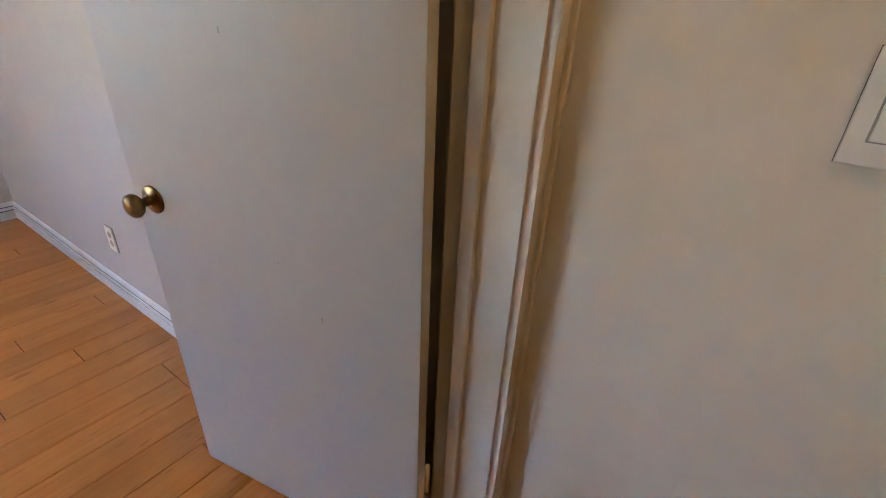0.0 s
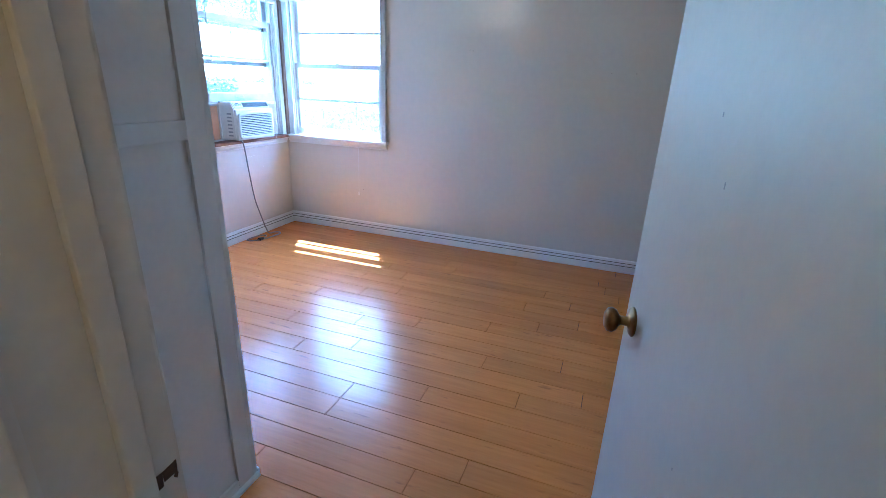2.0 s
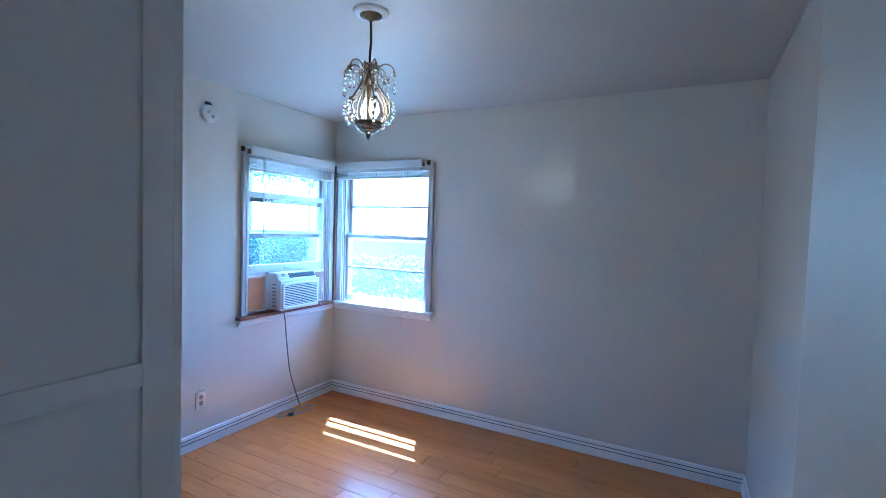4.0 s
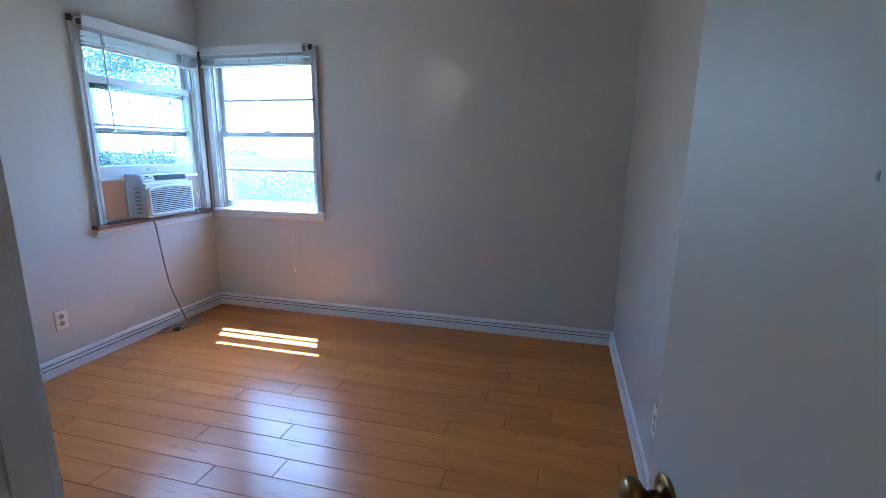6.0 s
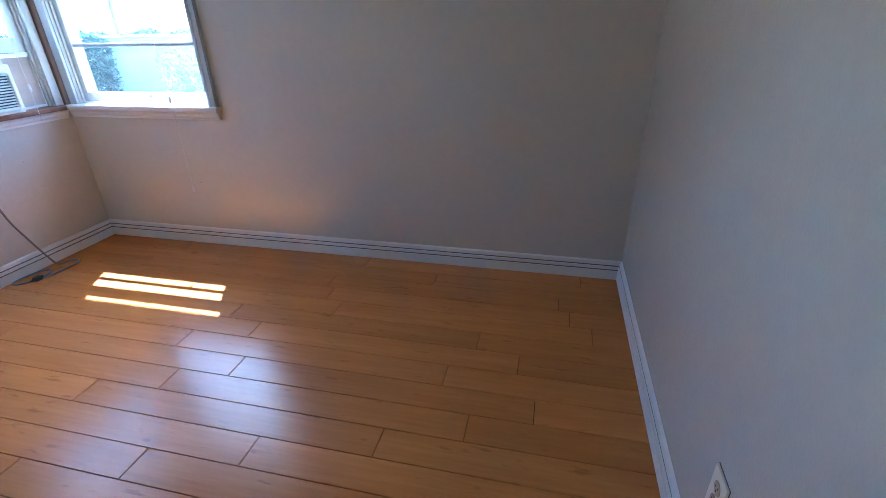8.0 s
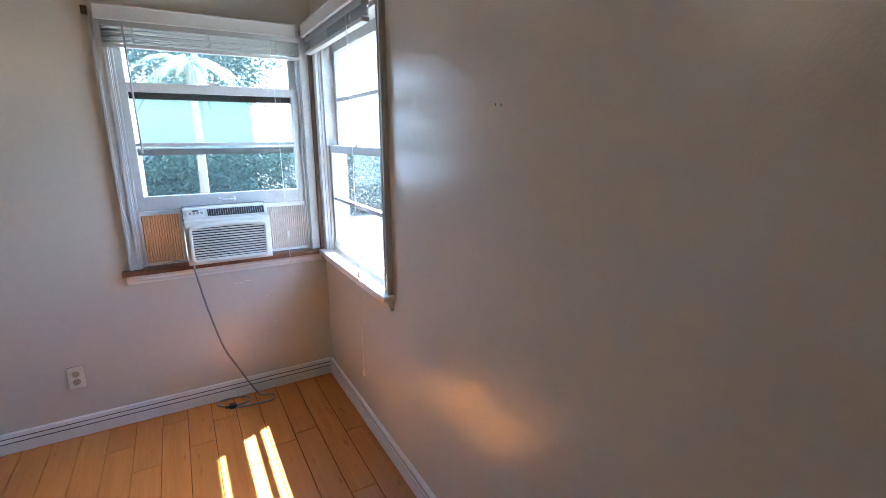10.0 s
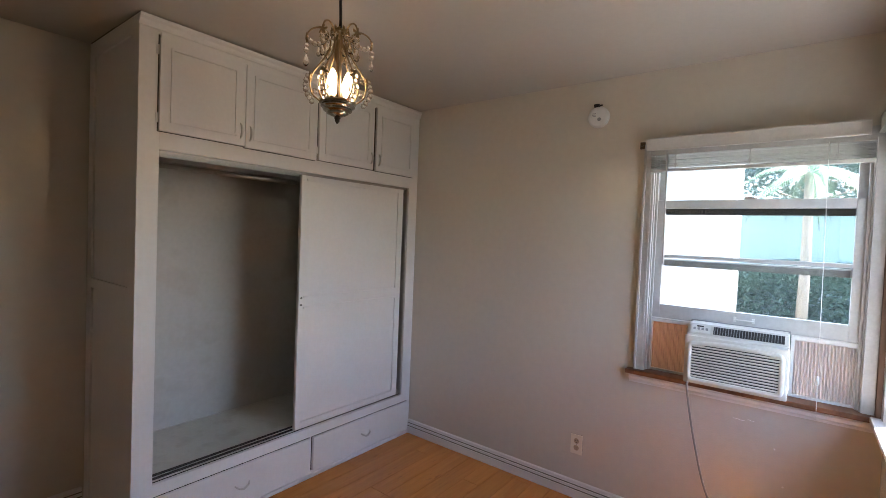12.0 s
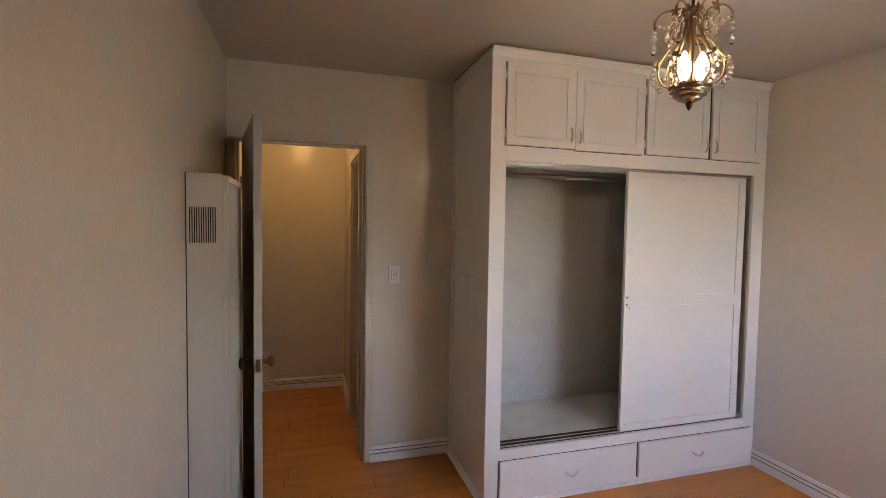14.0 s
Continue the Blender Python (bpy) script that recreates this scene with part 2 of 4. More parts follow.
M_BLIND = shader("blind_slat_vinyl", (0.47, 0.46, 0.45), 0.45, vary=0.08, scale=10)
M_HEATER = shader("heater_enamel", (0.62, 0.60, 0.56), 0.34, vary=0.04, scale=6, bump=0.1, bump_scale=80)
M_WEATHER = shader("weathered_grey_wood", (0.20, 0.19, 0.18), 0.8, vary=0.3, scale=9, fine=40)
M_BLACK = shader("black_plastic", (0.02, 0.02, 0.02), 0.5)
M_STUCCO = shader("white_stucco", (0.80, 0.79, 0.76), 0.9, vary=0.06, scale=2, bump=0.4, bump_scale=60)
M_PALEWALL = shader("pale_garden_wall", (0.42, 0.48, 0.45), 0.85, vary=0.1, scale=2)
M_TEAL = shader("pale_teal_siding", (0.27, 0.36, 0.37), 0.8, vary=0.08, scale=2)
M_ROOF = shader("grey_shingle", (0.16, 0.15, 0.14), 0.9, vary=0.25, scale=6, fine=40)
M_GROUND = shader("dry_grass_ground", (0.13, 0.13, 0.10), 0.95, vary=0.35, scale=0.8, fine=9)
# Leaf colour paled so the north hedge looks brightly sunlit.
M_SUNLEAF = shader("sun_pale_leaf", (0.24, 0.29, 0.20), 0.5, vary=0.5, scale=2.5, fine=30)
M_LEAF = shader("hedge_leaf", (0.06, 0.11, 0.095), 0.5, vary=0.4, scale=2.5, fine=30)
M_PALM = shader("palm_leaf", (0.11, 0.19, 0.12), 0.5, vary=0.35, scale=3, fine=30)
M_TRUNK = shader("palm_bark", (0.24, 0.20, 0.16), 0.9, vary=0.3, scale=8, fine=40, bump=0.5, bump_scale=30)


# ---- mesh helpers ----
def box(bm, lo, hi, bevel=0.0, seg=2):
    a, b = [min(p, q) for p, q in zip(lo, hi)], [max(p, q) for p, q in zip(lo, hi)]
    v = [bm.verts.new((x, y, z)) for x in (a[0], b[0]) for y in (a[1], b[1]) for z in (a[2], b[2])]
    fs = [bm.faces.new([v[i] for i in f]) for f in ((0, 1, 3, 2), (4, 6, 7, 5), (0, 4, 5, 1), (2, 3, 7, 6), (0, 2, 6, 4), (1, 5, 7, 3))]
    if bevel:
        es = {e for f in fs for e in f.edges}
        bmesh.ops.bevel(bm, geom=list(es), offset=bevel, segments=seg, profile=0.7, affect="EDGES")
    return bm


def boxes(*pairs, bevel=0.0, seg=2):
    bm = bmesh.new()
    for lo, hi in pairs:
        box(bm, lo, hi, bevel, seg)
    return bm


def sweep(bm, profile, p, q, inward):
    """A moulding: profile of (depth, height) swept from p to q, depth along inward."""
    p, q, w = Vector(p), Vector(q), Vector(inward)
    rings = [[bm.verts.new(o + w * d + Vector((0, 0, h))) for d, h in profile] for o in (p, q)]
    k = len(profile)
    for i in range(k):
        bm.faces.new((rings[0][i], rings[0][(i + 1) % k], rings[1][(i + 1) % k], rings[1][i]))
    bm.faces.new(rings[0])
    bm.faces.new(rings[1][::-1])
    bmesh.ops.recalc_face_normals(bm, faces=bm.faces)
    return bm


def tube(bm, pts, r, n=8, closed=False):
    """A round rod through points; r may be one radius or one for each point."""
    pts = [Vector(p) for p in pts]
    rs = r if isinstance(r, (list, tuple)) else [r] * len(pts)
    rings, side = [], None
    for i, p in enumerate(pts):
        d = (pts[min(i + 1, len(pts) - 1)] - pts[max(i - 1, 0)]).normalized()
        if side is None:
            side = d.orthogonal().normalized()
        side = (side - d * side.dot(d)).normalized()
        up = d.cross(side)
        rings.append([bm.verts.new(p + (side * math.cos(a) + up * math.sin(a)) * rs[i]) for a in (2 * math.pi * j / n for j in range(n))])
    for a, b in zip(rings, rings[1:]):
        for j in range(n):
            f = bm.faces.new((a[j], a[(j + 1) % n], b[(j + 1) % n], b[j]))
            f.smooth = True
    bm.faces.new(rings[0][::-1])
    bm.faces.new(rings[-1])
    return bm


def lathe(bm, profile, m=Matrix(), n=24):
    """A turned body about the local z axis from (radius, height) pairs."""
    rings = [[bm.verts.new(m @ Vector((r * math.cos(a), r * math.sin(a), h))) for a in (2 * math.pi * j / n for j in range(n))] for r, h in profile]
    for a, b in zip(rings, rings[1:]):
        for j in range(n):
            f = bm.faces.new((a[j], a[(j + 1) % n], b[(j + 1) % n], b[j]))
            f.smooth = True
    bm.faces.new(rings[0][::-1])
    bm.faces.new(rings[-1])
    return bm


def curve_points(pts, steps=6):
    """A smooth line through the points."""
    pts = [Vector(p) for p in pts]
    ext = [pts[0] * 2 - pts[1], *pts, pts[-1] * 2 - pts[-2]]
    res = []
    for a, b, c, d in zip(ext, ext[1:], ext[2:], ext[3:]):
        for k in range(steps):
            t = k / steps
            res.append(0.5 * ((2 * b) + (c - a) * t + (2 * a - 5 * b + 4 * c - d) * t * t + (3 * b - a - 3 * c + d) * t ** 3))
    return res + [pts[-1]]


def mesh_of(name, bm):
    bmesh.ops.recalc_face_normals(bm, faces=bm.faces)
    me = bpy.data.meshes.new(name)
    bm.to_mesh(me)
    bm.free()
    return me


def part(name, bm, material, parent=None, label="", where=None):
    ob = new(name, mesh_of(name, bm))
    ob.data.materials.append(material)
    if parent:
        ob.parent = parent
    if where is not None:
        ob.matrix_basis = where
    return tagged(ob, label)


def again(ob, where, parent=None):
    """One more piece on the same mesh."""
    o = ob.copy()
    scene.collection.objects.link(o)
    o.parent = parent or ob.parent
    o.matrix_basis = where
    return o


def thing(name, place, label, category, group="", kind=""):
    ob = new(name)
    ob.empty_display_size = 0.1
    ob.matrix_basis = place if isinstance(place, Matrix) else Matrix.Translation(place)
    return tagged(ob, label, category, group, kind)


def setting(name, bm, material, label, category):
    return tagged(part(name, bm, material), label, category, kind="structure")


# ---- the room: x 0 to W, y -L to 0; the hall lies beyond y = -L ----
W, L, H = 3.30, 3.37, 2.505
HALL_Y1, HALL_X0 = -4.90, 2.50
DOOR_X0, DOOR_X1, DOOR_H = 2.492, 3.25, 2.05
WIN_Z0, WIN_Z1 = 0.86, 2.06
T = 0.16

setting("wall_north", boxes(((-T, 0, -0.1), (W + T, T, WIN_Z0 - 0.03)), ((-T, 0, WIN_Z1), (W + T, T, H + 0.05)), ((1.0, 0, WIN_Z0 - 0.03), (W + T, T, WIN_Z1)), ((-T, 0.012, WIN_Z0 - 0.03), (0.035, T, WIN_Z1))), M_WALL,
        "beige semi-gloss painted plaster wall beside a corner window", "wall")
setting("wall_west", boxes(((-T, 0, -0.1), (0, -L - 0.14, WIN_Z0 - 0.03)), ((-T, 0, WIN_Z1), (0, -L - 0.14, H + 0.05)), ((-T, -1.0, WIN_Z0 - 0.03), (0, -L - 0.14, WIN_Z1)), ((-T, 0.011, WIN_Z0 - 0.03), (-0.012, -0.035, WIN_Z1))), M_WALL,
        "beige semi-gloss painted plaster wall with a window", "wall")
setting("wall_east", boxes(((W, 0, -0.1), (W + T, HALL_Y1 - T, H + 0.05))), M_WALL, "beige semi-gloss painted plaster wall", "wall")
setting("wall_south", boxes(((0, -L, -0.1), (DOOR_X0 - 0.02, -L - 0.14, H + 0.05)), ((DOOR_X1 + 0.02, -L, -0.1), (W, -L - 0.14, H + 0.05)), ((DOOR_X0 - 0.02, -L, DOOR_H + 0.02), (DOOR_X1 + 0.02, -L - 0.14, H + 0.05))), M_WALL,
        "beige painted plaster wall with a doorway", "wall")
setting("wall_hall_south", boxes(((1.2, HALL_Y1, -0.1), (W, HALL_Y1 - T, H + 0.05))), M_WALL, "beige painted hall wall lit by a warm lamp", "wall")
setting("wall_hall_west", boxes(((HALL_X0 - 0.12, HALL_Y1, -0.1), (HALL_X0, -4.14, H + 0.05)), ((HALL_X0 - 0.12, -4.14, 2.05), (HALL_X0, -3.56, H + 0.05)), ((HALL_X0 - 0.12, -3.56, -0.1), (HALL_X0, -3.51, H + 0.05))), M_WALL,
        "beige painted hall wall with an opening", "wall")
setting("wall_passage_west", boxes(((1.2 - T, HALL_Y1 - T, -0.1), (1.2, -3.51, H + 0.05))), M_WALL, "plain beige passage wall", "wall")
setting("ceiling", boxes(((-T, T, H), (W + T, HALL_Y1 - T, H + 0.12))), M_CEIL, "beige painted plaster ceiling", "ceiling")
floor = setting("floor", boxes(((-T, T, -0.14), (W + T, HALL_Y1 - T, -0.013))), M_SUBFLOOR, "orange-brown wood laminate plank floor", "floor")

BASE = ((0, 0), (0.018, 0), (0.018, 0.052), (0.006, 0.0525), (0.006, 0.059), (0.017, 0.0595), (0.016, 0.076), (0.004, 0.0765), (0.004, 0.082), (0.013, 0.0825), (0.010, 0.100), (0, 0.106))
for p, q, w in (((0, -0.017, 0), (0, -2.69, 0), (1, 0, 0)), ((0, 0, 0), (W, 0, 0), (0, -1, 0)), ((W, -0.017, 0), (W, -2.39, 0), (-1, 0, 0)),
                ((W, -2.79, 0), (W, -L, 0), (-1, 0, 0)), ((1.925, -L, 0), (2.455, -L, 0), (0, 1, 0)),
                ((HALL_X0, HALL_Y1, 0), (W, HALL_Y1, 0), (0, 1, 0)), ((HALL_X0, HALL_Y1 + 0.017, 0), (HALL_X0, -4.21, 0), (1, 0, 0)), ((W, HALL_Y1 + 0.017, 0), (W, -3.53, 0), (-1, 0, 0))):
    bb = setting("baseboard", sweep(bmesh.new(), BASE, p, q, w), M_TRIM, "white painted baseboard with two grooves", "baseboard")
    # Dark strips paint the shade inside the two baseboard grooves.
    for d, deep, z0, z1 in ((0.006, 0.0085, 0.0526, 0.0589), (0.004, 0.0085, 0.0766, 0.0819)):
        part("groove_shade", sweep(bmesh.new(), ((d, z0), (d + deep, z0), (d + deep, z1), (d, z1)), p, q, w), M_LINE_SHADE, bb, "dark strip painted as shade in the groove")

# ---- doorway and door ----
CASE = 0.055
jamb = thing("door_frame", (DOOR_X0, -L, 0), "cream painted wooden door frame with aged yellowed paint", "door frame", kind="structure")


def at(bm, dx=-DOOR_X0, dy=L, dz=0):
    bmesh.ops.translate(bm, verts=bm.verts, vec=(dx, dy, dz))
    return bm


YH = -L - 0.14
part("jamb", at(boxes(((DOOR_X0 - 0.02, -L + 0.002, 0), (DOOR_X0, YH - 0.002, DOOR_H)), bevel=0.002)), M_JAMB, jamb)
part("jamb", at(boxes(((DOOR_X1, -L + 0.002, 0), (DOOR_X1 + 0.02, YH - 0.002, DOOR_H)), bevel=0.002)), M_JAMB, jamb)
part("head_jamb", at(boxes(((DOOR_X0 - 0.02, -L + 0.002, DOOR_H), (DOOR_X1 + 0.02, YH - 0.002, DOOR_H + 0.02)), bevel=0.002)), M_JAMB, jamb)
for x0, x1 in ((DOOR_X0, DOOR_X0 + 0.012), (DOOR_X1 - 0.012, DOOR_X1)):
    part("stop", at(boxes(((x0, -L - 0.036, 0), (x1, -L - 0.066, DOOR_H)), bevel=0.004, seg=3)), M_JAMB, jamb)
part("stop", at(boxes(((DOOR_X0 + 0.012, -L - 0.036, DOOR_H - 0.012), (DOOR_X1 - 0.012, -L - 0.066, DOOR_H)), bevel=0.004, seg=3)), M_JAMB, jamb)
for y0, y1, y2 in ((-L, -L + 0.010, -L + 0.014), (YH, YH - 0.018, YH - 0.026)):
    for a, b in (((DOOR_X0 - CASE, 0), (DOOR_X0 - 0.006, DOOR_H + 0.006)), ((DOOR_X1 + 0.006, 0), (min(W - 0.002, DOOR_X1 + CASE), DOOR_H + 0.006)), ((DOOR_X0 - CASE, DOOR_H + 0.006), (min(W - 0.002, DOOR_X1 + CASE), DOOR_H + CASE))):
        bm = boxes(((a[0], y0, a[1]), (b[0], y1, b[1])), bevel=0.003)
        if b[1] - a[1] > 1:
            mid = a[0] if a[0] < 2.6 else b[0] - 0.014
            box(bm, (mid + 0.001, y1, 0), (mid + 0.013, y2, b[1] + CASE - 0.008), 0.002)
        else:
            box(bm, (a[0] + 0.014, y1, b[1] - 0.014), (b[0] - 0.014, y2, b[1] - 0.002), 0.002)
        part("casing", at(bm), M_JAMB, jamb)
hole = bmesh.new()
for quad in (((-3.371, 0.9), (-3.372, 0.882), (-3.391, 0.881), (-3.392, 0.897)), ((-3.402, 0.898), (-3.392, 0.897), (-3.393, 0.876), (-3.403, 0.875)), ((-3.374, 0.885), (-3.371, 0.879), (-3.374, 0.872), (-3.378, 0.877))):
    lo, hi = [[hole.verts.new((DOOR_X0 + d, y, z)) for y, z in quad] for d in (-0.001, 0.0008)]
    hole.faces.new(hi)
    hole.faces.new(lo[::-1])
    for i in range(4):
        hole.faces.new((lo[i], lo[(i + 1) % 4], hi[(i + 1) % 4], hi[i]))
bmesh.ops.recalc_face_normals(hole, faces=hole.faces)
part("latch_hole", at(hole), M_HOLE, jamb, "ragged dark latch hole chopped into the jamb")

DOOR_ANGLE = 10.7
door_at = Matrix.Translation((3.212, -3.338, 0.012)) @ Matrix.Rotation(radians(DOOR_ANGLE), 4, "Z")
door = thing("door", door_at, "open flat white-painted wooden door with aged brass knobs", "door")
DW, DT, DHT = 0.712, 0.036, 2.028
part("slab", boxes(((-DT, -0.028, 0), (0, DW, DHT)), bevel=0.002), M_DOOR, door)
for zz in (0.30, 1.77):
    bm = boxes(((0.0, -0.0292, zz - 0.045), (-0.03, -0.0285, zz + 0.045)))
    tube(bm, [(0.004, -0.033, zz - 0.045), (0.004, -0.033, zz + 0.045)], 0.006, 10)
    part("hinge", bm, M_JAMB, door, "painted-over hinge")


def knob_bm(side):
    m = Matrix.Translation((0 if side > 0 else -DT, DW - 0.062, 0.885)) @ Matrix.Rotation(radians(90 * side), 4, "Y")
    bm = bmesh.new()
    lathe(bm, [(0.033, 0.0), (0.033, 0.003), (0.029, 0.006), (0.018, 0.008), (0.011, 0.012), (0.010, 0.026), (0.014, 0.031), (0.023, 0.036), (0.0275, 0.044), (0.026, 0.053), (0.018, 0.059), (0.006, 0.061)], m, 28)
    return bm


part("door_knob", knob_bm(-1), M_BRASS, door, "aged brass round knob")
part("door_knob", knob_bm(1), M_BRASS, door, "aged brass round knob")
part("latch_plate", boxes(((-0.028, DW, 0.855), (-0.008, DW + 0.0015, 0.915))), M_BRASS, door, "brass latch plate")
part("latch", boxes(((-0.024, DW + 0.0015, 0.877), (-0.012, DW + 0.009, 0.893)), bevel=0.002), M_BRASS, door)
for k, (yy, zz) in enumerate(((0.30, 0.815), (0.42, 1.33), (0.36, 1.24), (0.2, 0.70))):
    part("chip", boxes(((-DT - 0.0006, yy, zz), (-DT, yy + 0.0025, zz + 0.004 + 0.003 * k))), M_ACGREY, door)

# opening in the hall's side wall
hf = thing("hall_door_frame", (HALL_X0, -3.85, 0), "cream painted casing round a hall opening", "door frame", kind="structure")
for lo, hi in (((HALL_X0 - 0.12, -4.14, 0), (HALL_X0 + 0.002, -4.12, 2.03)), ((HALL_X0 - 0.12, -3.58, 0), (HALL_X0 + 0.002, -3.56, 2.03)), ((HALL_X0 - 0.12, -4.14, 2.03), (HALL_X0 + 0.002, -3.56, 2.05)),
               ((HALL_X0, -4.20, 0), (HALL_X0 + 0.016, -4.13, 2.04)), ((HALL_X0, -3.57, 0), (HALL_X0 + 0.016, -3.525, 2.04)), ((HALL_X0, -4.20, 2.04), (HALL_X0 + 0.016, -3.525, 2.10))):
    part("casing", boxes(((lo[0] - HALL_X0, lo[1] + 3.85, lo[2]), (hi[0] - HALL_X0, hi[1] + 3.85, hi[2])), bevel=0.003), M_JAMB, hf)

hall_lamp = thing("hall_ceiling_lamp", (2.90, -4.18, H), "small white glass globe ceiling lamp lit warm", "ceiling lamp")
part("base", lathe(bmesh.new(), [(0.07, 0.0), (0.07, -0.015), (0.05, -0.03)]), M_PLASTIC, hall_lamp)
part("globe", lathe(bmesh.new(), [(0.05, -0.03), (0.085, -0.06), (0.095, -0.095), (0.075, -0.135), (0.03, -0.155)]), M_HALLBULB, hall_lamp, "lit white glass globe")
lamp("hall_light", (2.90, -4.18, H - 0.21), 0.125, (1.0, 0.58, 0.20), 0.08)

# ---- corner windows ----
# Window frames are built on a local plane: u along the wall from the corner, v up, d outwards (d < 0 is into the room).


def window(name, m, label, u0, u1, raised):
    win = thing(name, m, label, "window", kind="structure")

    def bx(u_a, d_a, z_a, u_b, d_b, z_b, bevel=0.003):
        return boxes(((u_a, d_a, z_a), (u_b, d_b, z_b)), bevel=bevel)

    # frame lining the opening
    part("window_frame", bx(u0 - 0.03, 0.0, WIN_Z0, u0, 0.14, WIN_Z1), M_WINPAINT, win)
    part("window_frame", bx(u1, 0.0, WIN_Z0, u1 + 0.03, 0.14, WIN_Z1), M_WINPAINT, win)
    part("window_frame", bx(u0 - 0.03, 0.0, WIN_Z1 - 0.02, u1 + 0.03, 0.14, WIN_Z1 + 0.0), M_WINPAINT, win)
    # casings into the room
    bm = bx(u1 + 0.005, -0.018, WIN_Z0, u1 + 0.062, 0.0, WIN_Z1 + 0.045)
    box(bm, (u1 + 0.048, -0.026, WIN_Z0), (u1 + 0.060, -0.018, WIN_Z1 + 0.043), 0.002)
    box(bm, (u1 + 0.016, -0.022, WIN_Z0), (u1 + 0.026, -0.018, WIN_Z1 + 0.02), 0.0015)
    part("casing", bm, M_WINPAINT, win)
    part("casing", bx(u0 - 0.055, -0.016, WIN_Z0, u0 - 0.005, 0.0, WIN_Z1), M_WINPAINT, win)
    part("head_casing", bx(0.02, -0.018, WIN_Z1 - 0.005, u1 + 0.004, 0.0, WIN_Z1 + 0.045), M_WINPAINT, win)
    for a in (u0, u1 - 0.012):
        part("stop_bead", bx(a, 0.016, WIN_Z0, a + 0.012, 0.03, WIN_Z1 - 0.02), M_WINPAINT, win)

    def sash(tag, d, z_a, z_b, bars, rail_b, rail_t, stile):
        a, b, e = u0 + 0.004, u1 - 0.004, d + 0.034
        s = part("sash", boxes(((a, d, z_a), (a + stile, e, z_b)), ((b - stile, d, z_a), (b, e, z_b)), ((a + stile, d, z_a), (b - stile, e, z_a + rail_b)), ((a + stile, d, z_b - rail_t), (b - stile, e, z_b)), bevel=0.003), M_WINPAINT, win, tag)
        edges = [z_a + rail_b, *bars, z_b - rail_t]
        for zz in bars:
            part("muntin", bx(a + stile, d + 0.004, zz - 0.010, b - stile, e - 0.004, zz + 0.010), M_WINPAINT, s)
        for z0, z1 in zip(edges, edges[1:]):
            p = part("pane", boxes(((a + stile, d + 0.016, z0), (b - stile, d + 0.019, z1))), M_GLASS, s)
            p.visible_shadow = False
        return s

    if raised:
        low = sash("lower sash raised above an air conditioner", 0.034, 1.155, 1.80, [1.495], 0.075, 0.045, 0.042)
        sash("upper sash", 0.080, 1.44, WIN_Z1 - 0.02, [1.735], 0.04, 0.05, 0.038)
        part("foam_seal", bx(u0 + 0.04, 0.0695, 1.722, u1 - 0.04, 0.0785, 1.758, 0.002), M_BLACK, low, "dark foam strip between the sashes")
        # Dark strip over the upper sash's weathered bottom rail, darkened for the backlight.
        part("rail_strip", bx(u0 + 0.05, 0.0700, 1.440, u1 - 0.05, 0.0785, 1.472, 0.002), M_WEATHER, low, "weathered grey strip over the upper sash rail")
    else:
        low = sash("closed lower sash", 0.034, WIN_Z0 + 0.012, 1.485, [1.18], 0.052, 0.040, 0.036)
        sash("upper sash", 0.080, 1.445, WIN_Z1 - 0.02, [1.735], 0.04, 0.05, 0.036)
    zl = 1.80 if raised else 1.485
    mid = (u0 + u1) / 2
    bm = boxes(((mid - 0.025, 0.040, zl), (mid + 0.025, 0.062, zl + 0.006)), ((mid - 0.004, 0.036, zl + 0.006), (mid + 0.028, 0.05, zl + 0.014)), bevel=0.002)
    part("sash_lock", bm, M_NICKEL, low, "worn metal sash lock")
    zh = (1.155 if raised else WIN_Z0 + 0.012) + 0.04
    bm = boxes(((mid - 0.045, 0.028, zh - 0.012), (mid - 0.033, 0.034, zh + 0.012)), ((mid + 0.033, 0.028, zh - 0.012), (mid + 0.045, 0.034, zh + 0.012)), bevel=0.0015)
    tube(bm, curve_points([(mid - 0.039, 0.028, zh), (mid - 0.030, 0.016, zh), (mid + 0.030, 0.016, zh), (mid + 0.039, 0.028, zh)], 4), 0.004, 6)
    part("sash_lift", bm, M_PLASTIC if raised else M_NICKEL, low, "small painted pull handle")
    part("outer_sill", bx(u0 - 0.03, 0.07, WIN_Z0 - 0.03, u1 + 0.03, 0.20, WIN_Z0 + 0.005), M_WINPAINT, win)
    return win


# north window: u is +x, outwards is +y; west window: u is -y, outwards is -x
NORTH = Matrix.Identity(4)
WEST = Matrix(((0, -1, 0, 0), (-1, 0, 0, 0), (0, 0, 1, 0), (0, 0, 0, 1)))
U0, U1 = 0.102, 0.962
win_n = window("window_1", NORTH, "white-painted double-hung window with four horizontal panes", U0, 1.0 - 0.002, False)
win_w = window("window_2", WEST, "white-painted double-hung window with a raised lower sash", 0.085, 0.965, True)


